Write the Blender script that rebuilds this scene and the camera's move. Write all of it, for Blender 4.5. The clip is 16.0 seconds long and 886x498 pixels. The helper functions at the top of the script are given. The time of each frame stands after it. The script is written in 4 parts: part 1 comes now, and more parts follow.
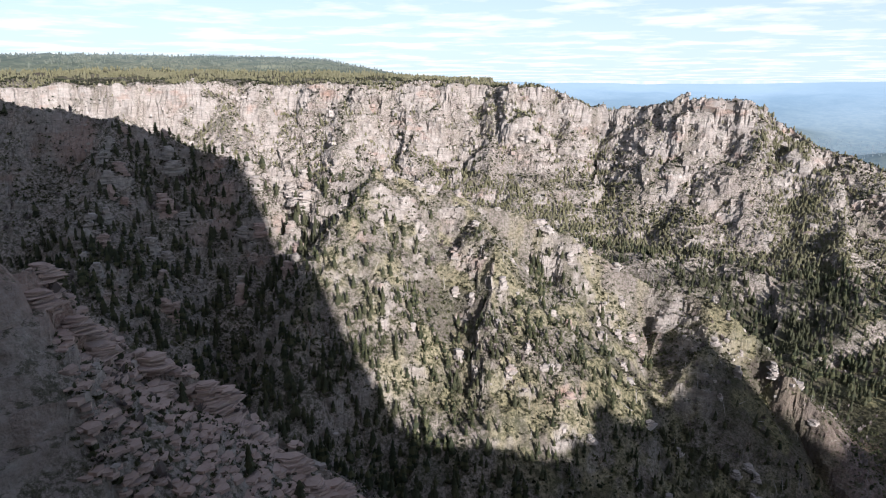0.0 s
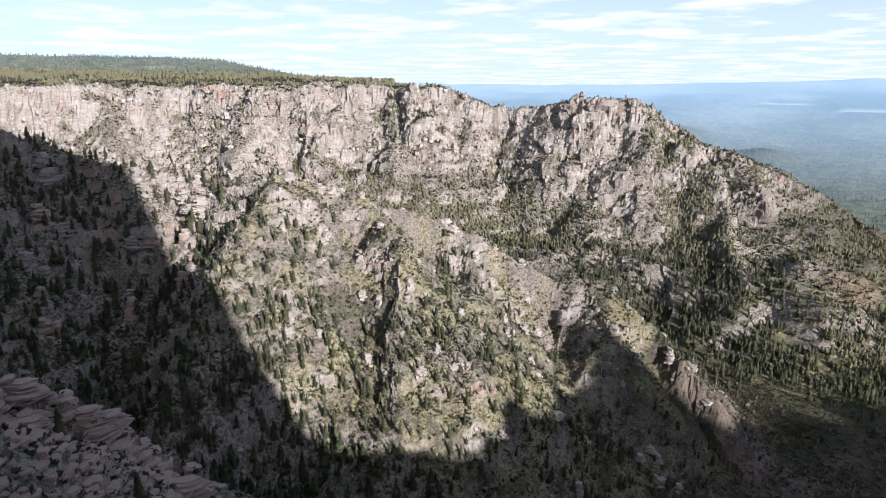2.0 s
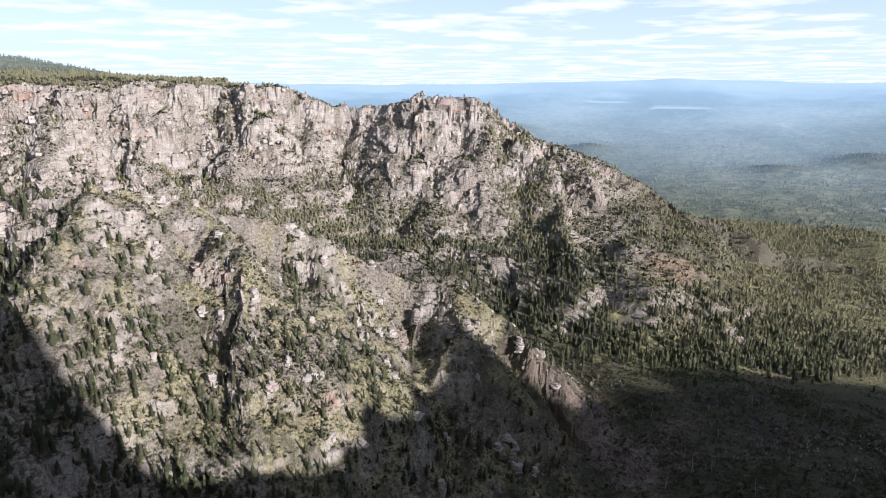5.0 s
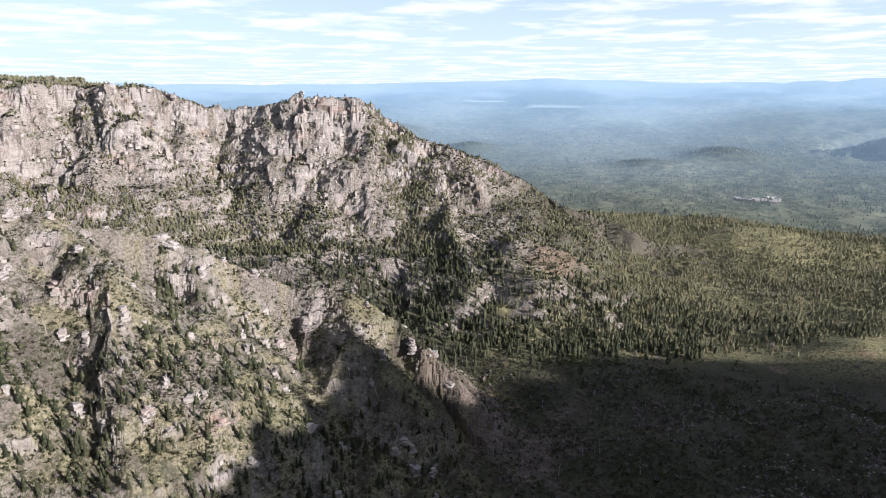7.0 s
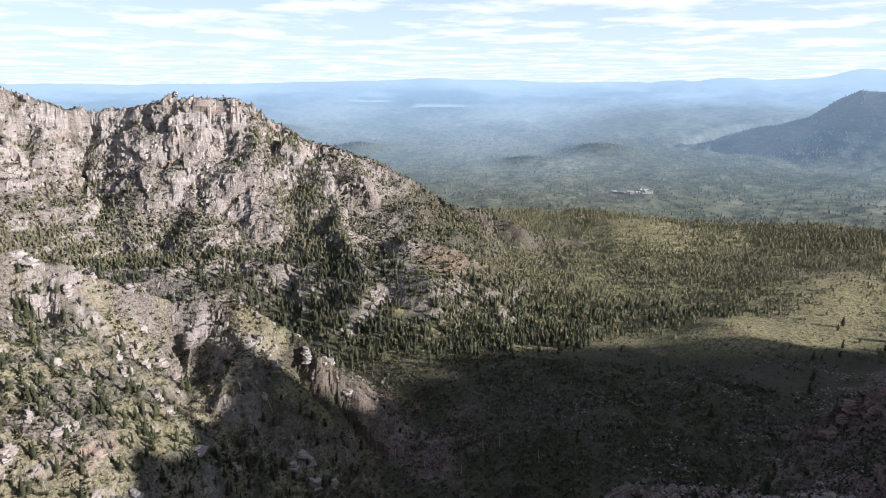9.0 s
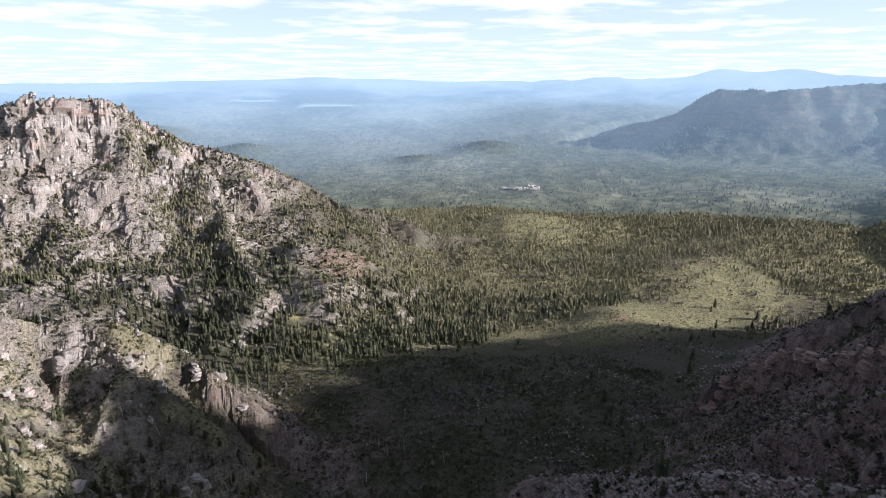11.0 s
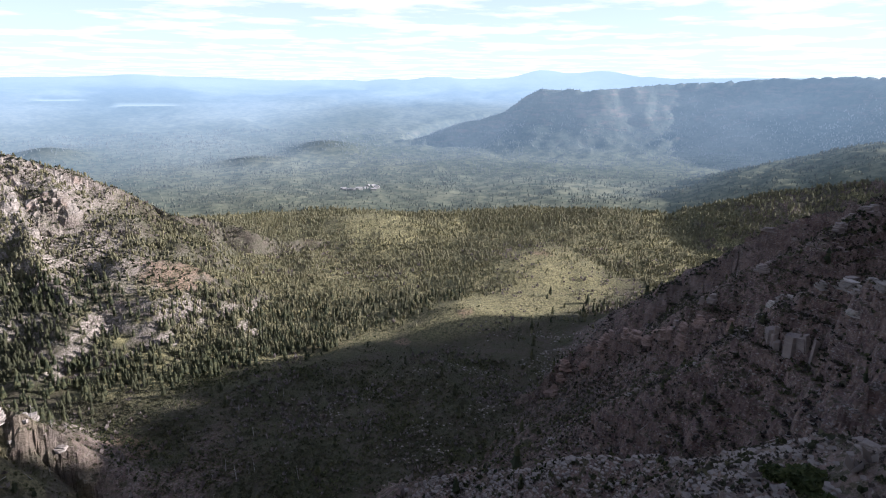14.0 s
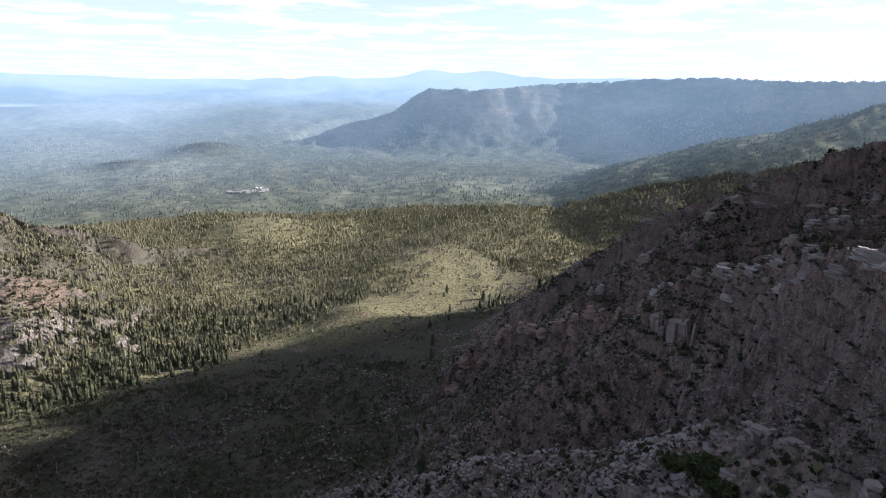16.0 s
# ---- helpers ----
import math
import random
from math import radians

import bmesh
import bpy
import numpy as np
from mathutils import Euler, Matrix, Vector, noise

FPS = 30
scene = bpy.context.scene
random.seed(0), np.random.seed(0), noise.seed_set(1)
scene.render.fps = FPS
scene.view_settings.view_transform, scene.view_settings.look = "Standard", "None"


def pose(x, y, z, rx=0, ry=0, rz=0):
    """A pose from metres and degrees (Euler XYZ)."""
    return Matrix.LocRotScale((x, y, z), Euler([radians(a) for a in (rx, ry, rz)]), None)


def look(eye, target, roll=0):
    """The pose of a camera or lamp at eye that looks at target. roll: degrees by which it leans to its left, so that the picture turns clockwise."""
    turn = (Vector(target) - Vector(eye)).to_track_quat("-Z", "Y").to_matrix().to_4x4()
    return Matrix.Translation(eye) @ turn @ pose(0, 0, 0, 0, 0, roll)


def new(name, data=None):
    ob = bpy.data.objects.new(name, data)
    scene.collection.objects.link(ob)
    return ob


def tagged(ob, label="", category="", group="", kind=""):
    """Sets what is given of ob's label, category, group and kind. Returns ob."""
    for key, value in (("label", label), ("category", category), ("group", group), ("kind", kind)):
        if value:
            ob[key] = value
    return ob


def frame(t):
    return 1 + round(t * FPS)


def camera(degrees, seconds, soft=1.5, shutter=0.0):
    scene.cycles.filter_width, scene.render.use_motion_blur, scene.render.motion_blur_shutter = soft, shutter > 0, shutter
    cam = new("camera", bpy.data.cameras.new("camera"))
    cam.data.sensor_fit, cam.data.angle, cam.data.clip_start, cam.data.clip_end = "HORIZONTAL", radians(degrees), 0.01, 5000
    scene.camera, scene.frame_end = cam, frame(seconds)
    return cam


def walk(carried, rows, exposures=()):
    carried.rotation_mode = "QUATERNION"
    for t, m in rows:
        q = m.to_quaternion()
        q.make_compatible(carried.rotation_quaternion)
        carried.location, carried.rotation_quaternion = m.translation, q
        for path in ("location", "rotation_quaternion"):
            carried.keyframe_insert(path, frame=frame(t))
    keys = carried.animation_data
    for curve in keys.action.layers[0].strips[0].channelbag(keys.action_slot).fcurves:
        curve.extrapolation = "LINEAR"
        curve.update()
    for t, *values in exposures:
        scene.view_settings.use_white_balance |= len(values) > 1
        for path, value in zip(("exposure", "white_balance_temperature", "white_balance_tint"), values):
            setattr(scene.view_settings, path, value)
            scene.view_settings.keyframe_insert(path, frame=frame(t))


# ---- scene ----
cam = camera(69.2, 16.0, soft=1.1)
# seconds, x, y, z, heading (clockwise from +y), pitch, roll
PATH = [
    (0.0, 0.0, 0.0, 340.0, -23.89, -14.68, 0.05), (0.5, 0.35, 1.65, 339.46, -21.87, -14.62, -0.01),
    (1.0, 0.66, 3.34, 338.99, -19.78, -14.6, -0.05), (1.5, 0.93, 5.08, 338.57, -17.7, -14.58, -0.05),
    (2.0, 1.17, 6.86, 338.22, -15.56, -14.55, -0.08), (2.5, 1.39, 8.67, 337.91, -13.39, -14.55, -0.1),
    (3.0, 1.58, 10.52, 337.66, -11.23, -14.56, -0.09), (5.5, 2.4, 20.08, 337.04, 0.59, -14.57, -0.11),
    (6.0, 2.57, 22.03, 337.02, 3.24, -14.57, -0.11), (6.5, 2.75, 23.97, 337.03, 5.77, -14.59, -0.13),
    (7.0, 2.95, 25.91, 337.06, 8.28, -14.6, -0.13), (7.5, 3.17, 27.85, 337.11, 10.79, -14.61, -0.09),
    (8.0, 3.41, 29.77, 337.17, 13.27, -14.61, -0.08), (8.5, 3.69, 31.68, 337.25, 15.76, -14.63, -0.1),
    (9.0, 4.0, 33.56, 337.34, 18.2, -14.66, -0.12), (11.5, 6.26, 42.51, 337.82, 30.33, -14.77, -0.02),
    (12.0, 6.89, 44.17, 337.89, 32.73, -14.79, 0.09), (12.5, 7.59, 45.78, 337.95, 35.1, -14.8, 0.16),
    (13.0, 8.36, 47.34, 338.0, 37.52, -14.8, 0.22), (13.5, 9.21, 48.84, 338.02, 39.9, -14.8, 0.29),
    (14.0, 10.15, 50.27, 338.02, 42.33, -14.8, 0.33), (14.5, 11.17, 51.63, 338.0, 44.72, -14.8, 0.35),
    (15.0, 12.29, 52.91, 337.94, 47.17, -14.8, 0.41), (15.5, 13.5, 54.12, 337.84, 49.6, -14.79, 0.48),
    (16.0, 14.82, 55.24, 337.71, 52.0, -14.78, 0.54)]
walk(cam, [(t, pose(x, y, z, 90 + p, 0, -h) @ pose(0, 0, 0, 0, 0, r)) for t, x, y, z, h, p, r in PATH],
     exposures=[(0, 0.76, 6200, 16), (7, 0.76, 6200, 17), (12.5, 0.88, 6200, 19), (16, 0.98, 6200, 20)])

# ---- world and sun ----
SUN_AZ, SUN_EL = 126.0, 19.0      # degrees clockwise from +y, above the horizon
world = bpy.data.worlds.new("sky")
scene.world = world
world.use_nodes = True
wn, wl = world.node_tree.nodes, world.node_tree.links
wn.clear()


def sky_world():
    sky = wn.new("ShaderNodeTexSky")
    sky.sky_type = "NISHITA"
    sky.sun_disc = False
    sky.sun_elevation = radians(SUN_EL)
    sky.sun_rotation = radians(SUN_AZ)
    sky.altitude, sky.air_density, sky.dust_density, sky.ozone_density = 2000, 1.0, 1.6, 1.0
    tc = wn.new("ShaderNodeTexCoord")
    sep = wn.new("ShaderNodeSeparateXYZ")
    wl.new(tc.outputs["Generated"], sep.inputs[0])
    # the cloud layer is a flat sheet overhead: x/z, y/z
    zc = wn.new("ShaderNodeMath"); zc.operation = "MAXIMUM"; zc.inputs[1].default_value = 0.0
    wl.new(sep.outputs[2], zc.inputs[0])
    zz = wn.new("ShaderNodeMath"); zz.operation = "ADD"; zz.inputs[1].default_value = 0.035
    wl.new(zc.outputs[0], zz.inputs[0])
    comb = wn.new("ShaderNodeCombineXYZ")
    for i in (0, 1):
        dv = wn.new("ShaderNodeMath"); dv.operation = "DIVIDE"
        wl.new(sep.outputs[i], dv.inputs[0]); wl.new(zz.outputs[0], dv.inputs[1])
        wl.new(dv.outputs[0], comb.inputs[i])
    n1 = wn.new("ShaderNodeTexNoise")
    n1.inputs["Scale"].default_value, n1.inputs["Detail"].default_value, n1.inputs["Roughness"].default_value = 0.8, 9, 0.58
    wl.new(comb.outputs[0], n1.inputs["Vector"])
    ramp = wn.new("ShaderNodeValToRGB")
    ramp.color_ramp.elements[0].position, ramp.color_ramp.elements[1].position = 0.48, 0.66
    wl.new(n1.outputs[0], ramp.inputs[0])
    # more veil towards the horizon
    veil = wn.new("ShaderNodeMapRange"); veil.clamp = True
    veil.inputs[1].default_value, veil.inputs[2].default_value, veil.inputs[3].default_value, veil.inputs[4].default_value = 0.02, 0.30, 0.92, 0.0
    wl.new(sep.outputs[2], veil.inputs[0])
    haze = wn.new("ShaderNodeMix"); haze.data_type = "RGBA"
    haze.inputs[7].default_value = (5.7, 7.1, 7.8, 1)
    wl.new(veil.outputs[0], haze.inputs[0]); wl.new(sky.outputs[0], haze.inputs[6])
    mix = wn.new("ShaderNodeMix"); mix.data_type = "RGBA"
    mix.inputs[7].default_value = (8.6, 8.8, 8.9, 1)
    low = wn.new("ShaderNodeMapRange"); low.clamp = True
    low.inputs[1].default_value, low.inputs[2].default_value, low.inputs[3].default_value, low.inputs[4].default_value = 0.1, 0.4, 1.0, 0.75
    wl.new(sep.outputs[2], low.inputs[0])
    thin = wn.new("ShaderNodeMath"); thin.operation = "MULTIPLY"
    wl.new(ramp.outputs[0], thin.inputs[0]); wl.new(low.outputs[0], thin.inputs[1])
    wl.new(thin.outputs[0], mix.inputs[0]); wl.new(haze.outputs[2], mix.inputs[6])
    bg = wn.new("ShaderNodeBackground")
    bg.inputs[1].default_value = 0.080
    out = wn.new("ShaderNodeOutputWorld")
    wl.new(mix.outputs[2], bg.inputs[0]); wl.new(bg.outputs[0], out.inputs[0])


sky_world()
sun = new("sun", bpy.data.lights.new("sun", "SUN"))
sun.data.energy, sun.data.angle, sun.data.color = 5.0, radians(0.55), (1.0, 0.975, 0.945)
_h = (math.sin(radians(SUN_AZ)) * math.cos(radians(SUN_EL)), math.cos(radians(SUN_AZ)) * math.cos(radians(SUN_EL)), math.sin(radians(SUN_EL)))
sun.matrix_world = look((_h[0] * 900, _h[1] * 900, 340 + _h[2] * 900), (0, 0, 340))


# ---- noise and terrain ----
def lattice(ix, iy, iz, seed):
    h = (ix.astype(np.int64) * 374761393 + iy.astype(np.int64) * 668265263 + iz.astype(np.int64) * 2147483647 + seed * 1274126177) & 0xFFFFFFFF
    h = ((h ^ (h >> 13)) * 1274126177) & 0xFFFFFFFF
    h = ((h ^ (h >> 16)) * 2246822519) & 0xFFFFFFFF
    return ((h ^ (h >> 15)) & 0xFFFF) / 32767.5 - 1.0


def vnoise(x, y, z=None, seed=0):
    """Value noise in -1..1, two or three dimensions."""
    fx, fy = np.floor(x), np.floor(y)
    u, v = x - fx, y - fy
    u, v = u * u * (3 - 2 * u), v * v * (3 - 2 * v)
    if z is None:
        iz = np.zeros_like(fx)
        a = lattice(fx, fy, iz, seed) * (1 - u) + lattice(fx + 1, fy, iz, seed) * u
        b = lattice(fx, fy + 1, iz, seed) * (1 - u) + lattice(fx + 1, fy + 1, iz, seed) * u
        return a * (1 - v) + b * v
    fz = np.floor(z)
    w = z - fz
    w = w * w * (3 - 2 * w)
    r = []
    for dz in (0, 1):
        a = lattice(fx, fy, fz + dz, seed) * (1 - u) + lattice(fx + 1, fy, fz + dz, seed) * u
        b = lattice(fx, fy + 1, fz + dz, seed) * (1 - u) + lattice(fx + 1, fy + 1, fz + dz, seed) * u
        r.append(a * (1 - v) + b * v)
    return r[0] * (1 - w) + r[1] * w


def fbm(x, y, scale, octaves=4, seed=0, gain=0.5):
    t, a, n = 0.0, 1.0, 0.0
    for o in range(octaves):
        k = 2.03 ** o / scale
        t = t + a * vnoise(x * k + 17.3 * o, y * k - 9.1 * o, None, seed + o)
        n += a
        a *= gain
    return t / n


def smooth(a, b, x):
    t = np.clip((x - a) / (b - a), 0, 1)
    return t * t * (3 - 2 * t)


# crest lines: x, y, z
NEAR = [(-721, 390, 327), (-677, 426, 321), (-634, 454, 312), (-591, 478, 301), (-539, 507, 285), (-457, 530, 256), (-409, 543, 245),
        (-360, 541, 241), (-316, 545, 256), (-287, 561, 250), (-256, 586, 230), (-224, 599, 219), (-187, 612, 211), (-142, 624, 188),
        (-97, 633, 166), (-59, 637, 147), (-16, 630, 140), (15, 620, 131), (44, 618, 109), (70, 596, 88), (97, 582, 62)]
FAR = [(-1216, 460, 321), (-1099, 694, 321), (-987, 816, 324), (-885, 952, 340), (-827, 1041, 326), (-683, 1059, 332), (-558, 1141, 330),
       (-432, 1205, 330), (-372, 1193, 331), (-329, 1237, 307), (-197, 1285, 292), (-142, 1252, 302), (-76, 1248, 315), (35, 1240, 300),
       (54, 1259, 275), (96, 1246, 245), (197, 1204, 227), (253, 1214, 190), (310, 1221, 146), (397, 1185, 109), (476, 1166, 84), (570, 1150, 52), (680, 1130, 20)]
RIGHT = [(1250, -330, 420), (1000, -80, 345), (915, 53, 308), (873, 112, 277), (849, 155, 267), (823, 192, 244), (806, 227, 223), (786, 269, 204),
         (764, 306, 186), (744, 345, 170), (724, 366, 140), (690, 400, 90)]
STEP = [(260, 20, 285), (344, 70, 271), (410, 116, 245), (469, 176, 210), (522, 241, 160), (543, 318, 114), (542, 381, 89), (535, 412, 66), (502, 440, 20)]
FORE = [(205, 287, 124), (214, 245, 149), (216, 212, 167), (214, 190, 185), (218, 153, 199), (202, 125, 217), (183, 102, 241), (170, 93, 255),
        (158, 81, 265), (144, 70, 270), (130, 55, 276), (118, 30, 284), (140, -60, 320)]
LEFT = [(-300, 40, 330), (-230, 120, 294), (-233, 137, 274), (-236, 150, 269), (-239, 164, 237), (-228, 179, 230), (-223, 184, 222), (-203, 200, 204),
        (-193, 206, 189), (-168, 214, 172), (-147, 224, 150), (-130, 236, 112), (-110, 255, 60)]
MESA = [(1699, 2410, 42), (1999, 2299, 92), (2311, 2130, 198), (2405, 2022, 300), (2553, 1826, 299), (2924, 1603, 330), (3171, 1306, 352),
        (3282, 978, 362), (3146, 696, 350), (3006, 287, 350), (2900, -200, 360)]
SPUR = [(1540, 430, 80), (1720, 335, 205), (2009, 202, 294), (2400, 0, 340)]
# unseen rim, butte and tower, added and shaped to shade valley and ridge
SHADE_RIM = [(2100, -110, 340), (1900, -110, 380), (1750, -110, 440), (1650, -110, 472), (1560, -110, 508), (1470, -110, 518), (1300, -110, 486), (1150, -110, 462),
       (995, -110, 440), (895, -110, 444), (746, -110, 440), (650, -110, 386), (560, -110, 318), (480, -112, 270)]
SHADE_BUTTE = [(424, -120, 660), (290, -120, 675), (100, -130, 675), (-130, -150, 675), (-300, -130, 675), (-520, -60, 680)]
SHADE_TOWER = [(835, -112, 462), (890, -112, 506), (940, -112, 532), (985, -112, 534)]
# the spur beside the wooded ravine of the far wall
WEDGE = [(110, 1205, 238), (132, 1182, 203), (151, 1139, 156), (164, 1056, 122), (172, 990, 94), (176, 938, 70)]
# spurs that come down from the crests towards the canyon
SPURS = [
    [(-885, 952, 318), (-800, 880, 232), (-740, 820, 165)], [(-683, 1059, 318), (-640, 965, 222), (-600, 885, 150)],
    [(-432, 1205, 318), (-400, 1115, 222), (-372, 1030, 145)], [(-290, 1245, 290), (-272, 1165, 198), (-258, 1090, 130)],
    [(-142, 1252, 292), (-138, 1175, 205), (-132, 1090, 128)], [(35, 1240, 285), (30, 1155, 185), (24, 1070, 105)], [(-558, 1141, 318), (-520, 1050, 215), (-495, 980, 150)],
    [(-316, 545, 256), (-313, 500, 228), (-307, 456, 196), (-302, 417, 168), (-298, 375, 141), (-293, 340, 118), (-285, 313, 98)],
    [(-256, 586, 230), (-207, 553, 208), (-179, 531, 192), (-169, 497, 163), (-164, 456, 128), (-161, 426, 94)],
    [(-142, 624, 188), (-131, 585, 153), (-127, 545, 116), (-128, 504, 78), (-128, 473, 46)],
    [(-16, 630, 140), (-6, 595, 113), (-20, 565, 78), (-39, 539, 43)],
    [(-591, 478, 301), (-537, 433, 257), (-492, 378, 217), (-454, 328, 185)],
    [(-539, 507, 285), (-505, 470, 243), (-475, 428, 197), (-442, 391, 158), (-395, 368, 132)],
    [(-457, 530, 256), (-427, 490, 212), (-399, 461, 170), (-383, 422, 135)],
    [(-405, 546, 245), (-383, 513, 205), (-365, 476, 171), (-358, 431, 136)],
    [(806, 227, 223), (687, 250, 190), (623, 283, 172), (583, 304, 142), (554, 318, 112)],
    [(614, 90, 250), (489, 129, 232), (469, 176, 205)],
    WEDGE,
]


def ridge(X, Y, pts, drop):
    """Highest of the crest's segments at each place: crest height less drop(distance, side); with distance and way along."""
    near, back = np.full(X.shape, 1e9), np.zeros(X.shape)
    segs, run = [], 0.0
    for (x0, y0, z0), (x1, y1, z1) in zip(pts, pts[1:]):
        ln = math.hypot(x1 - x0, y1 - y0)
        ux, uy = (x1 - x0) / ln, (y1 - y0) / ln
        sc = np.clip((X - x0) * ux + (Y - y0) * uy, 0, ln)
        d = np.hypot(X - x0 - ux * sc, Y - y0 - uy * sc)
        w = d < near
        near = np.where(w, d, near)
        back = np.where(w, smooth(-0.6, 0.6, ((X - x0) * uy - (Y - y0) * ux) / (d + 0.5)), back)     # 1 to the right of the line
        segs.append((d, sc, z0 + (z1 - z0) * sc / ln, run))
        run += ln
    best, bd, bs = np.full(X.shape, -1e9), np.zeros(X.shape), np.zeros(X.shape)
    for d, sc, zc, run in segs:
        z = zc - drop(d, back)
        w = z > best
        best, bd, bs = np.where(w, z, best), np.where(w, d, bd), np.where(w, run + sc, bs)
    return best, bd, bs, back, near


def hump(X, Y, x, y, r, h):
    return h * np.exp(-((X - x) ** 2 + (Y - y) ** 2) / (r * r))


def gully(s, d, period, depth, seed):
    """Buttresses and gullies that wander down from a crest."""
    bend = s + 0.35 * period * vnoise(s / 60.0, d / 38.0, None, seed + 2)
    n = vnoise(bend / period + 0.004 * d, d / 260.0, None, seed) + 0.5 * vnoise(bend / period * 2.3, d / 120.0, None, seed + 3)
    m = vnoise(bend / period * 2.4 + 0.02 * d, d / 22.0, None, seed + 5)
    q = vnoise(bend / period * 4.6 - 0.03 * d, d / 9.0, None, seed + 7)
    return depth * (np.abs(n) * smooth(-5, 34, d) + (0.26 * np.abs(m) + 0.13 * np.abs(q)) * smooth(-2, 14, d))


def raise_ridge(out, flats, pts, cliff, wide, k, kb, period, depth, seed, wob, crown):
    """Raises the land under one crest line, where that reaches above what is there already."""
    xs, ys, zs = [[p[i] for p in pts] for i in range(3)]
    reach = (max(zs) + 45) / max(0.045, 0.75 * min(k, kb)) + wob
    away = np.hypot(np.maximum(0, np.maximum(min(xs) - flats[0], flats[0] - max(xs))), np.maximum(0, np.maximum(min(ys) - flats[1], flats[1] - max(ys))))
    idx = np.nonzero(away < reach)[0]
    if not len(idx):
        return
    X, Y, n1, n2, U, WX, WY = [a[idx] for a in flats]
    # the side towards the camera is the right of each line, except where a line runs towards the camera
    front = pts is not RIGHT and pts is not STEP

    def drop(d, right):
        fr = right if front else 1 - right
        if pts is FAR:
            ease = smooth(60, 330, X)
            front_drop = cliff * (1 - ease) * (1 - np.exp(-(d / wide) ** 1.5)) + k * (1 + 0.15 * ease) * d * (1 - 0.22 * smooth(100, 420, d))
            back_drop = 0.03 * d + np.minimum(0.5 * np.maximum(0, U), 0.62 * d)
            return fr * front_drop + (1 - fr) * back_drop
        if pts is FORE:
            return 0.75 * d + 1.6 * np.maximum(0, d - 24)
        return cliff * (1 - np.exp(-(d / wide) ** 1.5)) * (0.35 + 0.65 * fr) + (kb + (k - kb) * fr) * d * (1 - 0.25 * smooth(100, 420, d))

    spur = any(pts is p for p in SPURS)
    if spur:
        sharp = drop
        drop = lambda d, right: sharp(np.sqrt(d * d + 144) - 12, right)
    z, d, s, side, near = ridge(X + wob * WX, Y + wob * WY, pts, drop)
    fr = side if front else 1 - side
    if pts is FAR:
        z = z + (1 - fr) * smooth(10, 60, near) * (0.03 * d + 70 * smooth(20, 900, near) * smooth(-20, -420, U))
    # only what stands clear of the land so far, or nearly, is worked out further
    live = z > out[idx] - 30
    idx, X, z, d, s, fr, n1, n2 = idx[live], X[live], z[live], d[live], s[live], fr[live], n1[live], n2[live]
    if not len(idx):
        return
    cut = gully(s, d, period, depth, seed) * (0.25 + 0.75 * fr)
    if pts is FAR:
        cut = cut * (1 - 0.7 * smooth(95, 180, d)) * (1 - 0.8 * smooth(100, 330, X))
    z = z - cut
    z = z + (n1 * 9 + n2 * 5 if spur else n1 * 7 + n2 * 2.5) * (smooth(-12, 20, d) if spur else smooth(2, 40, d))
    if crown:
        fade = 1 - smooth(60, 300, X) if pts is FAR else 1.0
        z = z + fade * crown * np.maximum(-0.3, vnoise(s / 17.0, s * 0, None, seed + 9) + 0.15 * vnoise(s / 7.0, s * 0, None, seed + 10)) * np.exp(-(d / 22) ** 2)
    # soft join of the foot to what is there already
    kf, low = 14.0, out[idx]
    h = np.clip(0.5 + 0.5 * (z - low) / kf, 0, 1)
    out[idx] = np.where(z > low + kf, z, np.where(z < low - kf, low, low * (1 - h) + z * h + kf * h * (1 - h)))


# crest line, cliff height and width, slope in front and behind, buttress period and depth, seed, waviness, broken crown
RIDGES = [
    (NEAR, 12, 14, 0.92, 0.95, 40, 24, 41, 9, 4), (FAR, 88, 90, 0.62, 0.05, 80, 46, 43, 34, 9), (RIGHT, 16, 12, 0.95, 0.85, 60, 16, 47, 10, 2),
    (STEP, 34, 14, 1.1, 0.85, 34, 14, 49, 14, 3), (FORE, 14, 8, 2.1, 2.1, 25, 0.8, 51, 6, 1.5), (LEFT, 30, 24, 0.85, 1.1, 46, 9, 53, 8, 2),
    (MESA, 75, 90, 0.62, 0.5, 210, 22, 55, 20, 0), (SPUR, 2, 30, 0.42, 0.42, 110, 8, 57, 20, 0), (SHADE_RIM, 200, 60, 1.05, 0.7, 60, 20, 59, 0, 16),
    (SHADE_BUTTE, 310, 20, 1.2, 1.0, 60, 6, 61, 0, 22), (SHADE_TOWER, 110, 14, 2.0, 2.0, 60, 4, 63, 0, 6), *[(sp, 6, 9, 0.9, 0.95, 26, 12, 70 + i, 16, 3) for i, sp in enumerate(SPURS)]]


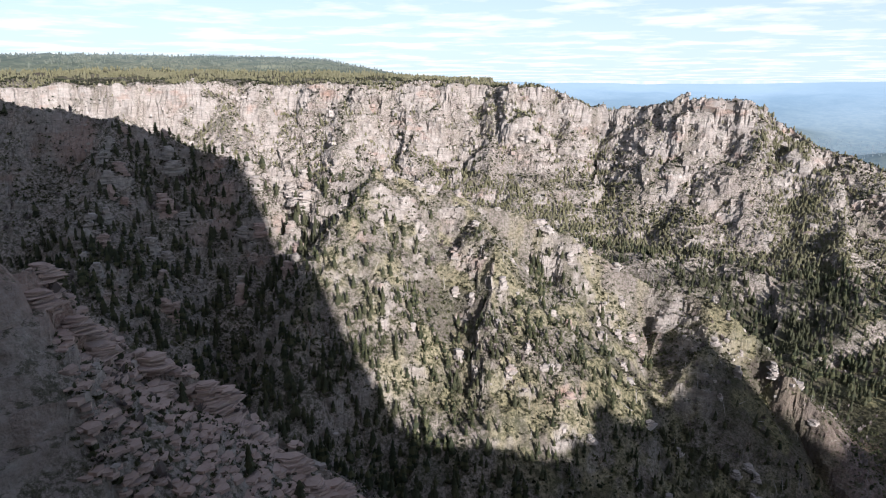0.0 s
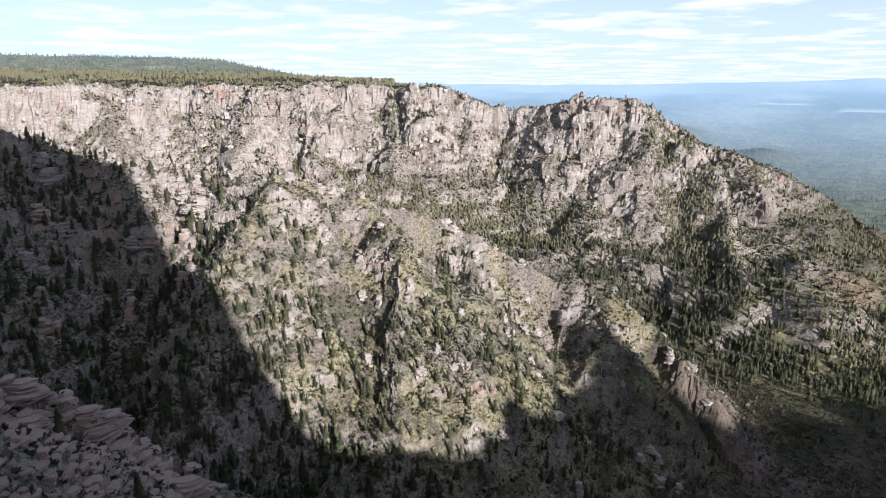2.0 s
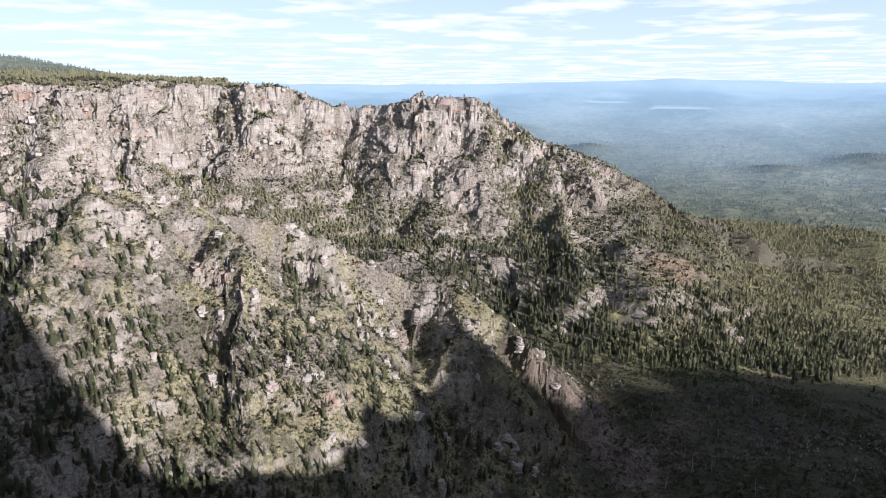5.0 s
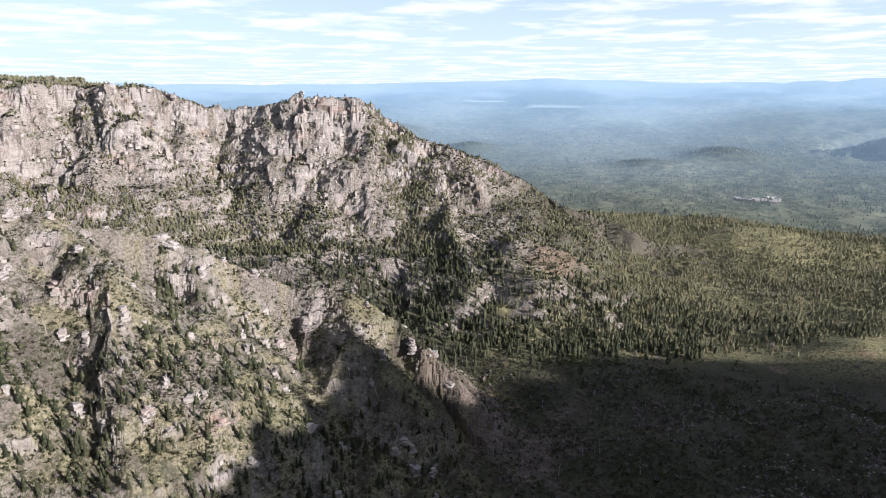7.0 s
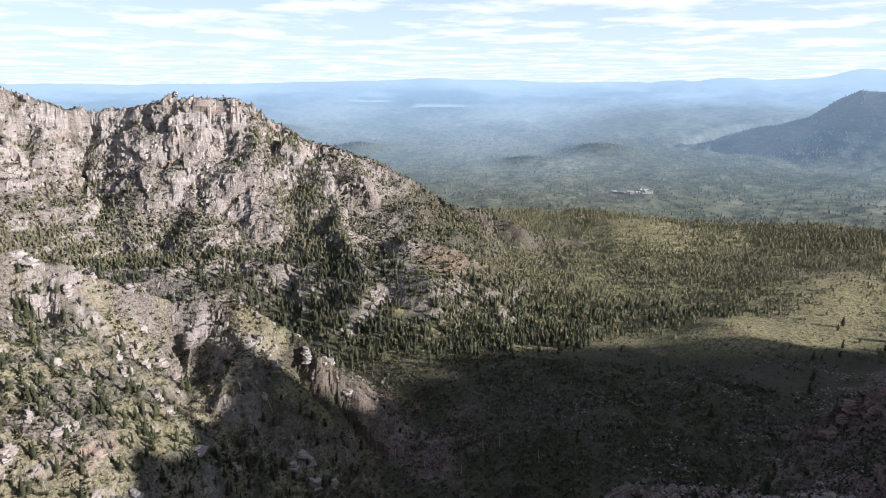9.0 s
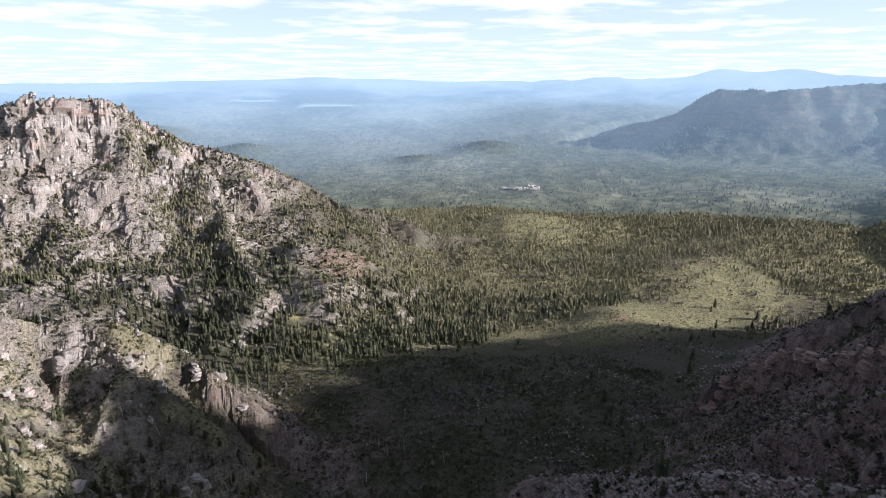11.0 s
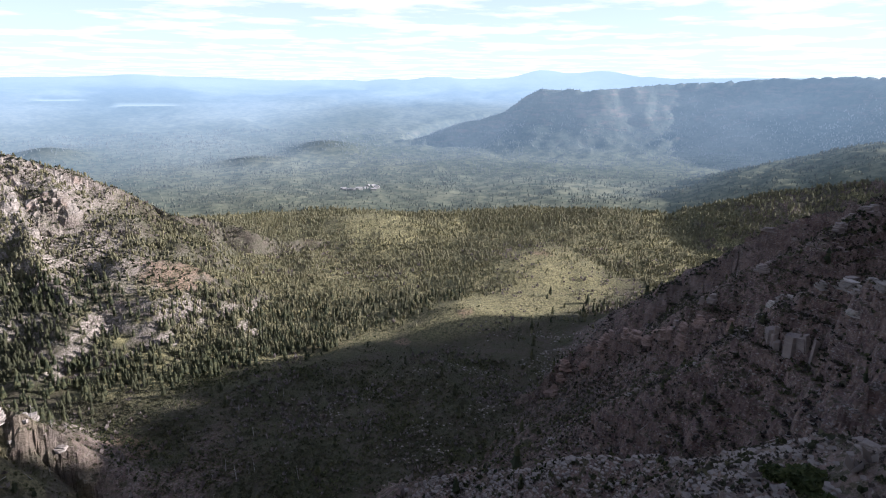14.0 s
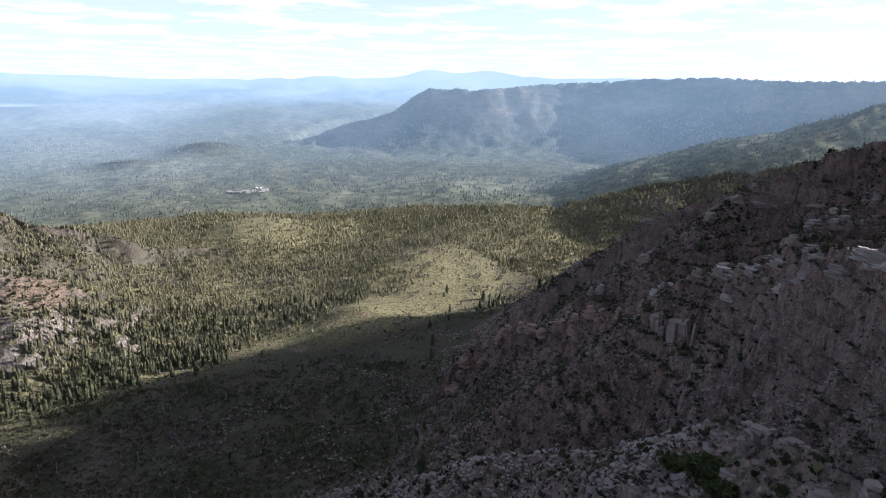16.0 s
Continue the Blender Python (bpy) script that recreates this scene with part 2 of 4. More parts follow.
def terrain(X, Y):
    R = np.hypot(X, Y)
    # valley floor and rolling forest country
    f = 6.0 + 10 * fbm(X, Y, 260, 4, 11) + 4 * fbm(X, Y, 60, 3, 15)
    f = f + 0.26 * np.clip(-(X + 20), 0, 400) * smooth(-100, 300, Y) + 18 * smooth(900, 2200, R) * (1 + 1.2 * fbm(X, Y, 420, 4, 19))
    f = f + hump(X, Y, 612, 668, 60, 17) + hump(X, Y, 700, 640, 90, 7) + hump(X, Y, 880, 740, 140, 16) + hump(X, Y, 820, 1180, 150, 34)
    f = f + hump(X, Y, 295, 940, 70, 12) + hump(X, Y, 430, 1060, 140, 10) + hump(X, Y, 1150, 800, 160, 8) + hump(X, Y, 1350, 1000, 220, 10)
    f = f + 7 * smooth(600, 1600, X) * fbm(X, Y, 120, 3, 23)
    n1 = fbm(X, Y, 55, 4, 31)
    n2 = fbm(X, Y, 16, 3, 37)
    out = f
    U = (X + 430) * 0.777 + (Y - 1205) * 0.63 - 105     # past the plateau's eastern brow
    WX = fbm(X, Y, 52, 2, 33, 0.4)
    WY = fbm(X, Y, 52, 2, 35, 0.4)
    flats = [a.ravel() for a in (X, Y, n1, n2, U, WX, WY)]
    out = out.ravel()
    for row in RIDGES:
        raise_ridge(out, flats, *row)
    return out.reshape(X.shape)


def strata(X, Y, Z):
    """Ledges: the beds of rock step out and in with height."""
    warp = 5 * vnoise(X / 70, Y / 70, None, 71)
    p = 11.0
    q = (Z + warp) / p
    fr = q - np.floor(q)
    st = (np.floor(q) + smooth(0.25, 0.75, fr)) * p - warp
    p2 = 3.6
    q2 = (st + 2 * vnoise(X / 25, Y / 25, None, 73)) / p2
    st2 = st + (smooth(0.3, 0.7, q2 - np.floor(q2)) - (q2 - np.floor(q2))) * p2 * 0.6
    return st2


CX, CY = 0.0, 20.0
AZ = np.radians(np.concatenate([np.linspace(-62, 92, 1150), np.linspace(93, 297, 170)]))
RAD = np.concatenate([np.linspace(0.2, 90, 19), np.linspace(92, 340, 130), np.linspace(342, 720, 180), np.linspace(724, 1380, 180),
                      np.linspace(1392, 2600, 100), np.linspace(2624, 3600, 45), np.linspace(3640, 4850, 34)])


def patch(r0, r1, az=AZ):
    rr = RAD[(RAD >= r0) & (RAD <= r1)]
    A, R = np.meshgrid(az, rr)
    X, Y = CX + R * np.sin(A), CY + R * np.cos(A)
    return rr, X, Y


GR, GX, GY = patch(0, 1645)
GZ0 = terrain(GX, GY)


def slope_of(X, Y, Z):
    """Steepness (rise over run) of the polar sheet."""
    dr = np.gradient(Z, axis=0) / np.maximum(np.hypot(np.gradient(X, axis=0), np.gradient(Y, axis=0)), 0.1)
    da = np.gradient(Z, axis=1) / np.maximum(np.hypot(np.gradient(X, axis=1), np.gradient(Y, axis=1)), 0.1)
    return np.hypot(dr, da)


S0 = slope_of(GX, GY, GZ0)
ROCK = smooth(1.0, 1.6, S0 + 0.55 * fbm(GX, GY, 34, 4, 81))
# the near ridge's sunny face is mostly stony soil and scrub, with rock in patches
FACE = smooth(-345, -300, GX) * smooth(130, 100, GX) * smooth(360, 410, GY) * smooth(700, 650, GY)
ROCK = ROCK * (1 - 0.85 * FACE * smooth(0.12, -0.12, fbm(GX, GY, 22, 4, 89)))
HEATH = smooth(240, 330, GX) * smooth(1000, 870, GX) * smooth(640, 520, GY) * smooth(15, 50, GZ0) * smooth(0.22, 0.45, S0)
FOREHEATH = 0.95 * smooth(60, 110, GX) * smooth(345, 300, GY) * (0.6 + 0.4 * smooth(-0.25, 0.15, fbm(GX, GY, 26, 4, 87)))
GZ = GZ0 + (strata(GX, GY, GZ0) - GZ0) * np.maximum(HEATH * smooth(-0.35, 0.1, fbm(GX, GY, 60, 3, 85)), ROCK) * smooth(40, 90, GZ0)
ROCK = ROCK * smooth(1480, 1380, np.hypot(GX, GY)) * (1 - smooth(200, 330, GX) * smooth(850, 950, GY)) * (1 - smooth(800, 880, GX))
GZ = GZ + (0.4 + (0.7 + 0.8 * smooth(300, 480, np.hypot(GX, GY))) * np.maximum(ROCK, FACE)) * fbm(GX, GY, 8, 3, 83) * smooth(0, 50, np.hypot(GX, GY) - 60)
SLOPE = slope_of(GX, GY, GZ)


def craggy(X, Y, Z):
    """Pushes the rock faces in and out, block by block."""
    zx, zr = np.gradient(Z, axis=1), np.gradient(Z, axis=0)
    A = np.broadcast_to(AZ, X.shape)
    gr = zr / np.maximum(np.hypot(np.gradient(X, axis=0), np.gradient(Y, axis=0)), 0.1)
    ga = zx / np.maximum(np.hypot(np.gradient(X, axis=1), np.gradient(Y, axis=1)), 0.1)
    nx, ny = -(gr * np.sin(A) + ga * np.cos(A)), -(gr * np.cos(A) - ga * np.sin(A))
    ln = np.sqrt(nx * nx + ny * ny + 0.3)
    k = 1 + 1.3 * smooth(450, 1000, np.hypot(X, Y))
    n = vnoise(X / (9 * k), Y / (9 * k), Z / (5 * k), 301) + 0.6 * vnoise(X / (4.5 * k), Y / (4.5 * k), Z / (2.2 * k), 303)
    n = np.where(n > 0.15, 0.9, np.where(n < -0.35, -1.1, n))
    push = np.maximum(ROCK, 0.9 * HEATH) * n * (1.3 + 3.6 * smooth(600, 1100, np.hypot(X, Y)))
    return X + nx / ln * push, Y + ny / ln * push


BX, BY = craggy(GX, GY, GZ)
# how far each place lies below its neighbours on both sides
HOLLOW = smooth(1.0, 5.0, (np.roll(GZ, 9, axis=1) + np.roll(GZ, -9, axis=1)) / 2 - GZ)


def sheet_mesh(name, X, Y, Z, fields, flat=True):
    nr, na = X.shape
    me = bpy.data.meshes.new(name)
    co = np.stack([X, Y, Z], -1).reshape(-1, 3)
    i = np.arange(nr * na).reshape(nr, na)
    j = np.roll(i, -1, axis=1)
    quads = np.stack([i[:-1], i[1:], j[1:], j[:-1]], -1).reshape(-1, 4)
    me.vertices.add(len(co))
    me.vertices.foreach_set("co", co.astype(np.float32).ravel())
    me.loops.add(quads.size)
    me.loops.foreach_set("vertex_index", quads.astype(np.int32).ravel())
    me.polygons.add(len(quads))
    me.polygons.foreach_set("loop_start", np.arange(0, quads.size, 4, dtype=np.int32))
    me.update(calc_edges=True)
    if flat:
        me.shade_flat()
    else:
        me.shade_smooth()
    for key, val in fields.items():
        at = me.attributes.new(key, "FLOAT", "POINT")
        at.data.foreach_set("value", val.astype(np.float32).ravel())
    return me


def ground_at(x, y, fields=3):
    """Height, steepness and rock share of the sheet, by its own grid."""
    a = np.mod(np.arctan2(x - CX, y - CY) - AZ[0], 2 * np.pi) + AZ[0]
    r = np.hypot(x - CX, y - CY)
    fi, fj = np.interp(r, GR, np.arange(len(GR))), np.interp(a, AZ, np.arange(len(AZ)))
    i, j = np.minimum(fi.astype(int), len(GR) - 2), np.minimum(fj.astype(int), len(AZ) - 2)
    u, v = fi - i, fj - j
    q = lambda F: F[i, j] * (1 - u) * (1 - v) + F[i + 1, j] * u * (1 - v) + F[i, j + 1] * (1 - u) * v + F[i + 1, j + 1] * u * v
    return (q(GZ), q(SLOPE), q(ROCK), q(HOLLOW))[:fields]


# ---- materials ----
def nodes_of(name):
    m = bpy.data.materials.new(name)
    m.use_nodes = True
    n, l = m.node_tree.nodes, m.node_tree.links
    return m, n, l, n["Principled BSDF"]


def mixc(n, l, fac, a, b):
    """A colour mix; a and b are colours or sockets, fac a number or a socket."""
    mx = n.new("ShaderNodeMix")
    mx.data_type = "RGBA"
    for sock, v in ((mx.inputs[0], fac), (mx.inputs[6], a), (mx.inputs[7], b)):
        if isinstance(v, (int, float)):
            sock.default_value = v
        elif isinstance(v, tuple):
            sock.default_value = (*v, 1)
        else:
            l.new(v, sock)
    return mx.outputs[2]


def noise_node(n, l, vec, scale, detail=4, rough=0.55, lo=0.35, hi=0.65):
    t = n.new("ShaderNodeTexNoise")
    t.inputs["Scale"].default_value, t.inputs["Detail"].default_value, t.inputs["Roughness"].default_value = scale, detail, rough
    l.new(vec, t.inputs["Vector"])
    r = n.new("ShaderNodeMapRange")
    r.inputs[1].default_value, r.inputs[2].default_value = lo, hi
    l.new(t.outputs[0], r.inputs[0])
    return r.outputs[0]


def stretched(n, l, vec, scale):
    m = n.new("ShaderNodeMapping")
    m.inputs["Scale"].default_value = scale
    l.new(vec, m.inputs["Vector"])
    return m.outputs[0]


def math_node(n, l, op, a, b):
    m = n.new("ShaderNodeMath")
    m.operation, m.use_clamp = op, op in ("ADD", "SUBTRACT", "MULTIPLY")
    for s, v in zip(m.inputs, (a, b)):
        if isinstance(v, (int, float)):
            s.default_value = v
        else:
            l.new(v, s)
    return m.outputs[0]


def rock_colour(n, l, vec):
    """Bedded pale limestone and sandstone with rusty bands and dark lichen."""
    beds = noise_node(n, l, stretched(n, l, vec, (0.05, 0.05, 0.30)), 1.0, 6, 0.65, 0.36, 0.64)
    joint = noise_node(n, l, stretched(n, l, vec, (0.35, 0.35, 0.05)), 1.0, 4, 0.6, 0.52, 0.66)
    fine = noise_node(n, l, stretched(n, l, vec, (0.25, 0.25, 1.6)), 1.0, 5, 0.65, 0.35, 0.65)
    red = noise_node(n, l, stretched(n, l, vec, (0.016, 0.016, 0.03)), 1.0, 4, 0.6, 0.56, 0.70)
    lich = noise_node(n, l, vec, 0.35, 6, 0.7, 0.52, 0.66)
    c = mixc(n, l, beds, (0.33, 0.285, 0.245), (0.48, 0.435, 0.385))
    c = mixc(n, l, math_node(n, l, "MULTIPLY", joint, 0.28), c, (0.17, 0.145, 0.135))
    c = mixc(n, l, math_node(n, l, "MULTIPLY", fine, 0.42), c, (0.22, 0.185, 0.165))
    c = mixc(n, l, math_node(n, l, "MULTIPLY", red, 0.55), c, (0.33, 0.17, 0.11))
    return mixc(n, l, math_node(n, l, "MULTIPLY", lich, 0.42), c, (0.12, 0.12, 0.10))


def bumped(n, l, bsdf, vec, scale, strength, dist, detail=6):
    t = n.new("ShaderNodeTexNoise")
    t.inputs["Scale"].default_value, t.inputs["Detail"].default_value, t.inputs["Roughness"].default_value = scale, detail, 0.65
    l.new(vec, t.inputs["Vector"])
    b = n.new("ShaderNodeBump")
    b.inputs["Strength"].default_value, b.inputs["Distance"].default_value = strength, dist
    l.new(t.outputs[0], b.inputs["Height"])
    l.new(b.outputs[0], bsdf.inputs["Normal"])


def ground_material():
    m, n, l, bs = nodes_of("canyon_ground")
    tc = n.new("ShaderNodeTexCoord")
    vec = tc.outputs["Object"]
    att = {}
    for key in ("rock", "cover", "meadow", "bare", "rust", "heath"):
        a = n.new("ShaderNodeAttribute")
        a.attribute_name = key
        att[key] = a.outputs["Fac"]
    rock = rock_colour(n, l, vec)
    patch_n = noise_node(n, l, vec, 0.035, 6, 0.65, 0.40, 0.60)
    speck = noise_node(n, l, vec, 0.45, 5, 0.7, 0.46, 0.58)
    small = noise_node(n, l, vec, 1.7, 3, 0.6, 0.40, 0.60)
    talus = mixc(n, l, patch_n, (0.38, 0.32, 0.275), (0.28, 0.225, 0.20))
    talus = mixc(n, l, math_node(n, l, "MULTIPLY", small, 0.5), talus, (0.44, 0.395, 0.35))
    scrub = mixc(n, l, small, (0.045, 0.05, 0.026), (0.10, 0.095, 0.055))
    grass = mixc(n, l, math_node(n, l, "MULTIPLY", speck, 0.6), mixc(n, l, small, (0.42, 0.37, 0.185), (0.31, 0.275, 0.14)), scrub)
    soil = mixc(n, l, math_node(n, l, "MULTIPLY", speck, 0.75), talus, scrub)
    green = mixc(n, l, math_node(n, l, "MULTIPLY", patch_n, 0.6), scrub, (0.10, 0.075, 0.065))
    c = mixc(n, l, att["cover"], soil, green)
    c = mixc(n, l, att["meadow"], c, grass)
    earth = mixc(n, l, small, (0.30, 0.17, 0.11), (0.36, 0.27, 0.20))
    c = mixc(n, l, att["bare"], c, earth)
    # dark leafless heath with pale stones showing through
    stones = noise_node(n, l, stretched(n, l, vec, (0.5, 0.5, 1.2)), 1.0, 4, 0.7, 0.56, 0.62)
    twig = noise_node(n, l, vec, 0.16, 5, 0.7, 0.40, 0.60)
    heath = mixc(n, l, twig, (0.135, 0.088, 0.082), (0.235, 0.162, 0.138))
    heath = mixc(n, l, math_node(n, l, "MULTIPLY", stones, 0.8), heath, (0.34, 0.31, 0.285))
    c = mixc(n, l, att["heath"], c, heath)
    rock = mixc(n, l, att["rust"], rock, mixc(n, l, small, (0.37, 0.21, 0.15), (0.40, 0.29, 0.25)))
    c = mixc(n, l, att["rock"], c, rock)
    # plants take hold on the flatter ledges
    gn = n.new("ShaderNodeNewGeometry")
    nz = n.new("ShaderNodeSeparateXYZ")
    l.new(gn.outputs["Normal"], nz.inputs[0])
    flat = n.new("ShaderNodeMapRange")
    flat.inputs[1].default_value, flat.inputs[2].default_value = 0.25, 0.75
    l.new(nz.outputs[2], flat.inputs[0])
    tuft = noise_node(n, l, vec, 0.24, 6, 0.75, 0.49, 0.57)
    c = mixc(n, l, math_node(n, l, "MULTIPLY", math_node(n, l, "MULTIPLY", tuft, flat.outputs[0]), 0.8), c, mixc(n, l, small, (0.040, 0.046, 0.024), (0.095, 0.09, 0.05)))
    l.new(c, bs.inputs["Base Color"])
    bs.inputs["Roughness"].default_value = 0.93
    bs.inputs["Specular IOR Level"].default_value = 0.15
    bumped(n, l, bs, vec, 0.5, 1.0, 2.2, 8)
    return m


def rock_material(name, tint, share):
    m, n, l, bs = nodes_of(name)
    g = n.new("ShaderNodeNewGeometry")
    vec = g.outputs["Position"]
    c = rock_colour(n, l, vec)
    oi = n.new("ShaderNodeObjectInfo")
    c = mixc(n, l, math_node(n, l, "MULTIPLY", oi.outputs["Random"], 0.25), c, (0.43, 0.39, 0.35))
    c = mixc(n, l, share, c, tint)
    l.new(c, bs.inputs["Base Color"])
    bs.inputs["Roughness"].default_value = 0.9
    bs.inputs["Specular IOR Level"].default_value = 0.2
    bumped(n, l, bs, stretched(n, l, vec, (0.8, 0.8, 2.4)), 1.0, 0.9, 0.5)
    return m


def leaf_material(name, dark, light, third, rough=0.75):
    m, n, l, bs = nodes_of(name)
    g = n.new("ShaderNodeNewGeometry")
    oi = n.new("ShaderNodeObjectInfo")
    r = math_node(n, l, "FRACT", math_node(n, l, "ADD", g.outputs["Random Per Island"], oi.outputs["Random"]), 0)
    big = noise_node(n, l, g.outputs["Position"], 0.012, 3, 0.5, 0.42, 0.58)
    c = mixc(n, l, r, dark, light)
    c = mixc(n, l, math_node(n, l, "MULTIPLY", big, 0.6), c, third)
    l.new(c, bs.inputs["Base Color"])
    bs.inputs["Roughness"].default_value = rough
    bs.inputs["Specular IOR Level"].default_value = 0.2
    bumped(n, l, bs, g.outputs["Position"], 2.5, 0.6, 0.4, 3)
    tr = n.new("ShaderNodeBsdfTranslucent")
    l.new(c, tr.inputs["Color"])
    ms = n.new("ShaderNodeMixShader")
    ms.inputs[0].default_value = 0.4
    l.new(bs.outputs[0], ms.inputs[1])
    l.new(tr.outputs[0], ms.inputs[2])
    l.new(ms.outputs[0], n["Material Output"].inputs[0])
    return m


def plain_material(name, a, b, scale, rough=0.9):
    m, n, l, bs = nodes_of(name)
    g = n.new("ShaderNodeNewGeometry")
    l.new(mixc(n, l, noise_node(n, l, g.outputs["Position"], scale), a, b), bs.inputs["Base Color"])
    bs.inputs["Roughness"].default_value = rough
    return m


M_GROUND = ground_material()
M_ROCK = rock_material("bedded_rock", (0.40, 0.36, 0.33), 0.0)
M_PINK = rock_material("pink_sandstone", (0.50, 0.33, 0.27), 0.5)
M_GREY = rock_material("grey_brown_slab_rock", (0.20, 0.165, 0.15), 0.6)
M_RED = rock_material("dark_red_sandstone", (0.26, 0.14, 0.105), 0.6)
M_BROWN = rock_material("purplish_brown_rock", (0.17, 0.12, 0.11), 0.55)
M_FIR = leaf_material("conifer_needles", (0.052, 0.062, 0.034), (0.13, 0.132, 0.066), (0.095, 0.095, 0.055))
# paler copy of the needles: valley haze painted into the colour
M_HAZED_FIR = leaf_material("valley_needles_haze_paled", (0.19, 0.18, 0.10), (0.27, 0.252, 0.145), (0.235, 0.222, 0.138))
M_SHRUB = leaf_material("shrub_leaves", (0.038, 0.046, 0.024), (0.15, 0.15, 0.072), (0.095, 0.085, 0.060))
M_BARE = leaf_material("bare_twigs", (0.17, 0.14, 0.125), (0.28, 0.24, 0.22), (0.20, 0.165, 0.15))
M_HEATH = leaf_material("dark_heath_twigs", (0.045, 0.036, 0.034), (0.10, 0.082, 0.072), (0.062, 0.062, 0.040))
M_BARK = plain_material("pine_bark", (0.16, 0.10, 0.07), (0.09, 0.065, 0.05), 2.0)


# ---- building helpers ----
def part(name, me, material, parent, label=""):
    """One mesh object under a thing or a part."""
    ob = new(name, me)
    if material and not me.materials:
        me.materials.append(material)
    ob.parent = parent
    if label:
        ob["label"] = label
    return ob


def raw_mesh(name, co, tris, material):
    me = bpy.data.meshes.new(name)
    co, tris = np.asarray(co, np.float32), np.asarray(tris, np.int32)
    me.vertices.add(len(co)); me.vertices.foreach_set("co", co.ravel())
    me.loops.add(tris.size); me.loops.foreach_set("vertex_index", tris.ravel())
    me.polygons.add(len(tris)); me.polygons.foreach_set("loop_start", np.arange(0, tris.size, 3, dtype=np.int32))
    me.update(calc_edges=True)
    me.shade_flat()
    me.materials.append(material)
    return me


def joined(name, shapes, place, size, turn, material, seed, tall=None):
    """Many plants or stones as one mesh: each place takes one of the shapes."""
    g = np.random.default_rng(seed)
    pick = g.integers(0, len(shapes), len(place))
    cos, tris, off = [], [], 0
    tall = size if tall is None else tall
    for k, (v, t) in enumerate(shapes):
        w = np.where(pick == k)[0]
        if not len(w):
            continue
        c, s = np.cos(turn[w])[:, None], np.sin(turn[w])[:, None]
        x = (v[None, :, 0] * c - v[None, :, 1] * s) * size[w][:, None]
        y = (v[None, :, 0] * s + v[None, :, 1] * c) * size[w][:, None]
        z = v[None, :, 2] * tall[w][:, None]
        co = np.stack([x, y, z], -1) + place[w][:, None, :]
        cos.append(co.reshape(-1, 3))
        tris.append((t[None] + (np.arange(len(w)) * len(v))[:, None, None]).reshape(-1, 3) + off)
        off += co.shape[0] * co.shape[1]
    return raw_mesh(name, np.concatenate(cos), np.concatenate(tris), material)


def conifer_shape(g, tiers, sides, trunk=True):
    """A conifer one metre high: ragged, drooping whorls of boughs round a trunk."""
    v, t = [], []
    if trunk:
        for z, r in ((-0.03, 0.022), (0.5, 0.014)):
            for k in range(3):
                v.append((r * math.cos(k * 2.094), r * math.sin(k * 2.094), z))
        for k in range(3):
            a, b = k, (k + 1) % 3
            t += [(a, b, b + 3), (a, b + 3, a + 3)]
    z0 = 0.10 + 0.06 * g.random()
    for i in range(tiers):
        f = i / tiers
        low, top = z0 + (1 - z0) * f, z0 + (1 - z0) * min(1.0, f + 1.75 / tiers)
        rad = (0.17 + 0.03 * g.random()) * (1 - f) ** 0.75 + 0.025
        if i == 0:
            rad *= 0.8
        o, ph = len(v), g.random() * 6
        ex, ey = (g.random(2) - 0.5) * 0.02
        v.append((ex, ey, top))
        for k in range(sides):
            rr = rad * (0.55 + 0.6 * g.random() if k % 2 else 0.85 + 0.4 * g.random())
            an = ph + k * 2 * math.pi / sides
            v.append((rr * math.cos(an) + ex, rr * math.sin(an) + ey, low + (0.05 if k % 2 else -0.03) * (1 - f) + 0.03 * (g.random() - 0.5)))
        for k in range(sides):
            t.append((o, o + 1 + k, o + 1 + (k + 1) % sides))
    return np.array(v), np.array(t)


def clump_shape(g, n, flat=0.7, spread=0.5):
    """A shrub one metre wide: crossing sprays of leaf, open between."""
    v, t = [], []
    for i in range(n):
        d = g.normal(size=3)
        d /= np.linalg.norm(d)
        d[2] = abs(d[2]) * flat
        c = d * spread * (0.35 + 0.5 * g.random())
        a, b = np.cross(d, (0.3, 0.2, 1.0)), d + (0, 0, 0.3)
        a /= np.linalg.norm(a)
        w = 0.16 + 0.2 * g.random()
        o = len(v)
        v += [c - a * w, c + a * w, c + b * w * 1.3 + a * 0.1 * (g.random() - 0.5), c * 0.3 + (0, 0, -0.06)]
        t += [(o, o + 1, o + 2), (o, o + 3, o + 1)]
    return np.array(v), np.array(t)


def stone_shape(g, flat=0.6, n=5):
    """An angular broken block about one metre across."""
    v, t = [], []
    turn = np.sort((np.arange(n) + 0.55 * (g.random(n) - 0.5)) * 2 * math.pi / n)
    rad = 0.40 + 0.22 * g.random(n)
    tilt = 0.12 * (g.random(2) - 0.5)
    for z, k in ((-0.5, 1.03), (0.5, 1.0)):
        for i in range(n):
            x, y = rad[i] * k * math.cos(turn[i]), rad[i] * k * math.sin(turn[i])
            v.append((x, y, (z + (tilt[0] * x + tilt[1] * y) * (z > 0) + 0.05 * (g.random() - 0.5)) * flat))
    for i in range(n):
        j = (i + 1) % n
        t += [(i, j, n + j), (i, n + j, n + i)]
    for i in range(1, n - 1):
        t.append((n, n + i, n + i + 1))
    return np.array(v), np.array(t)


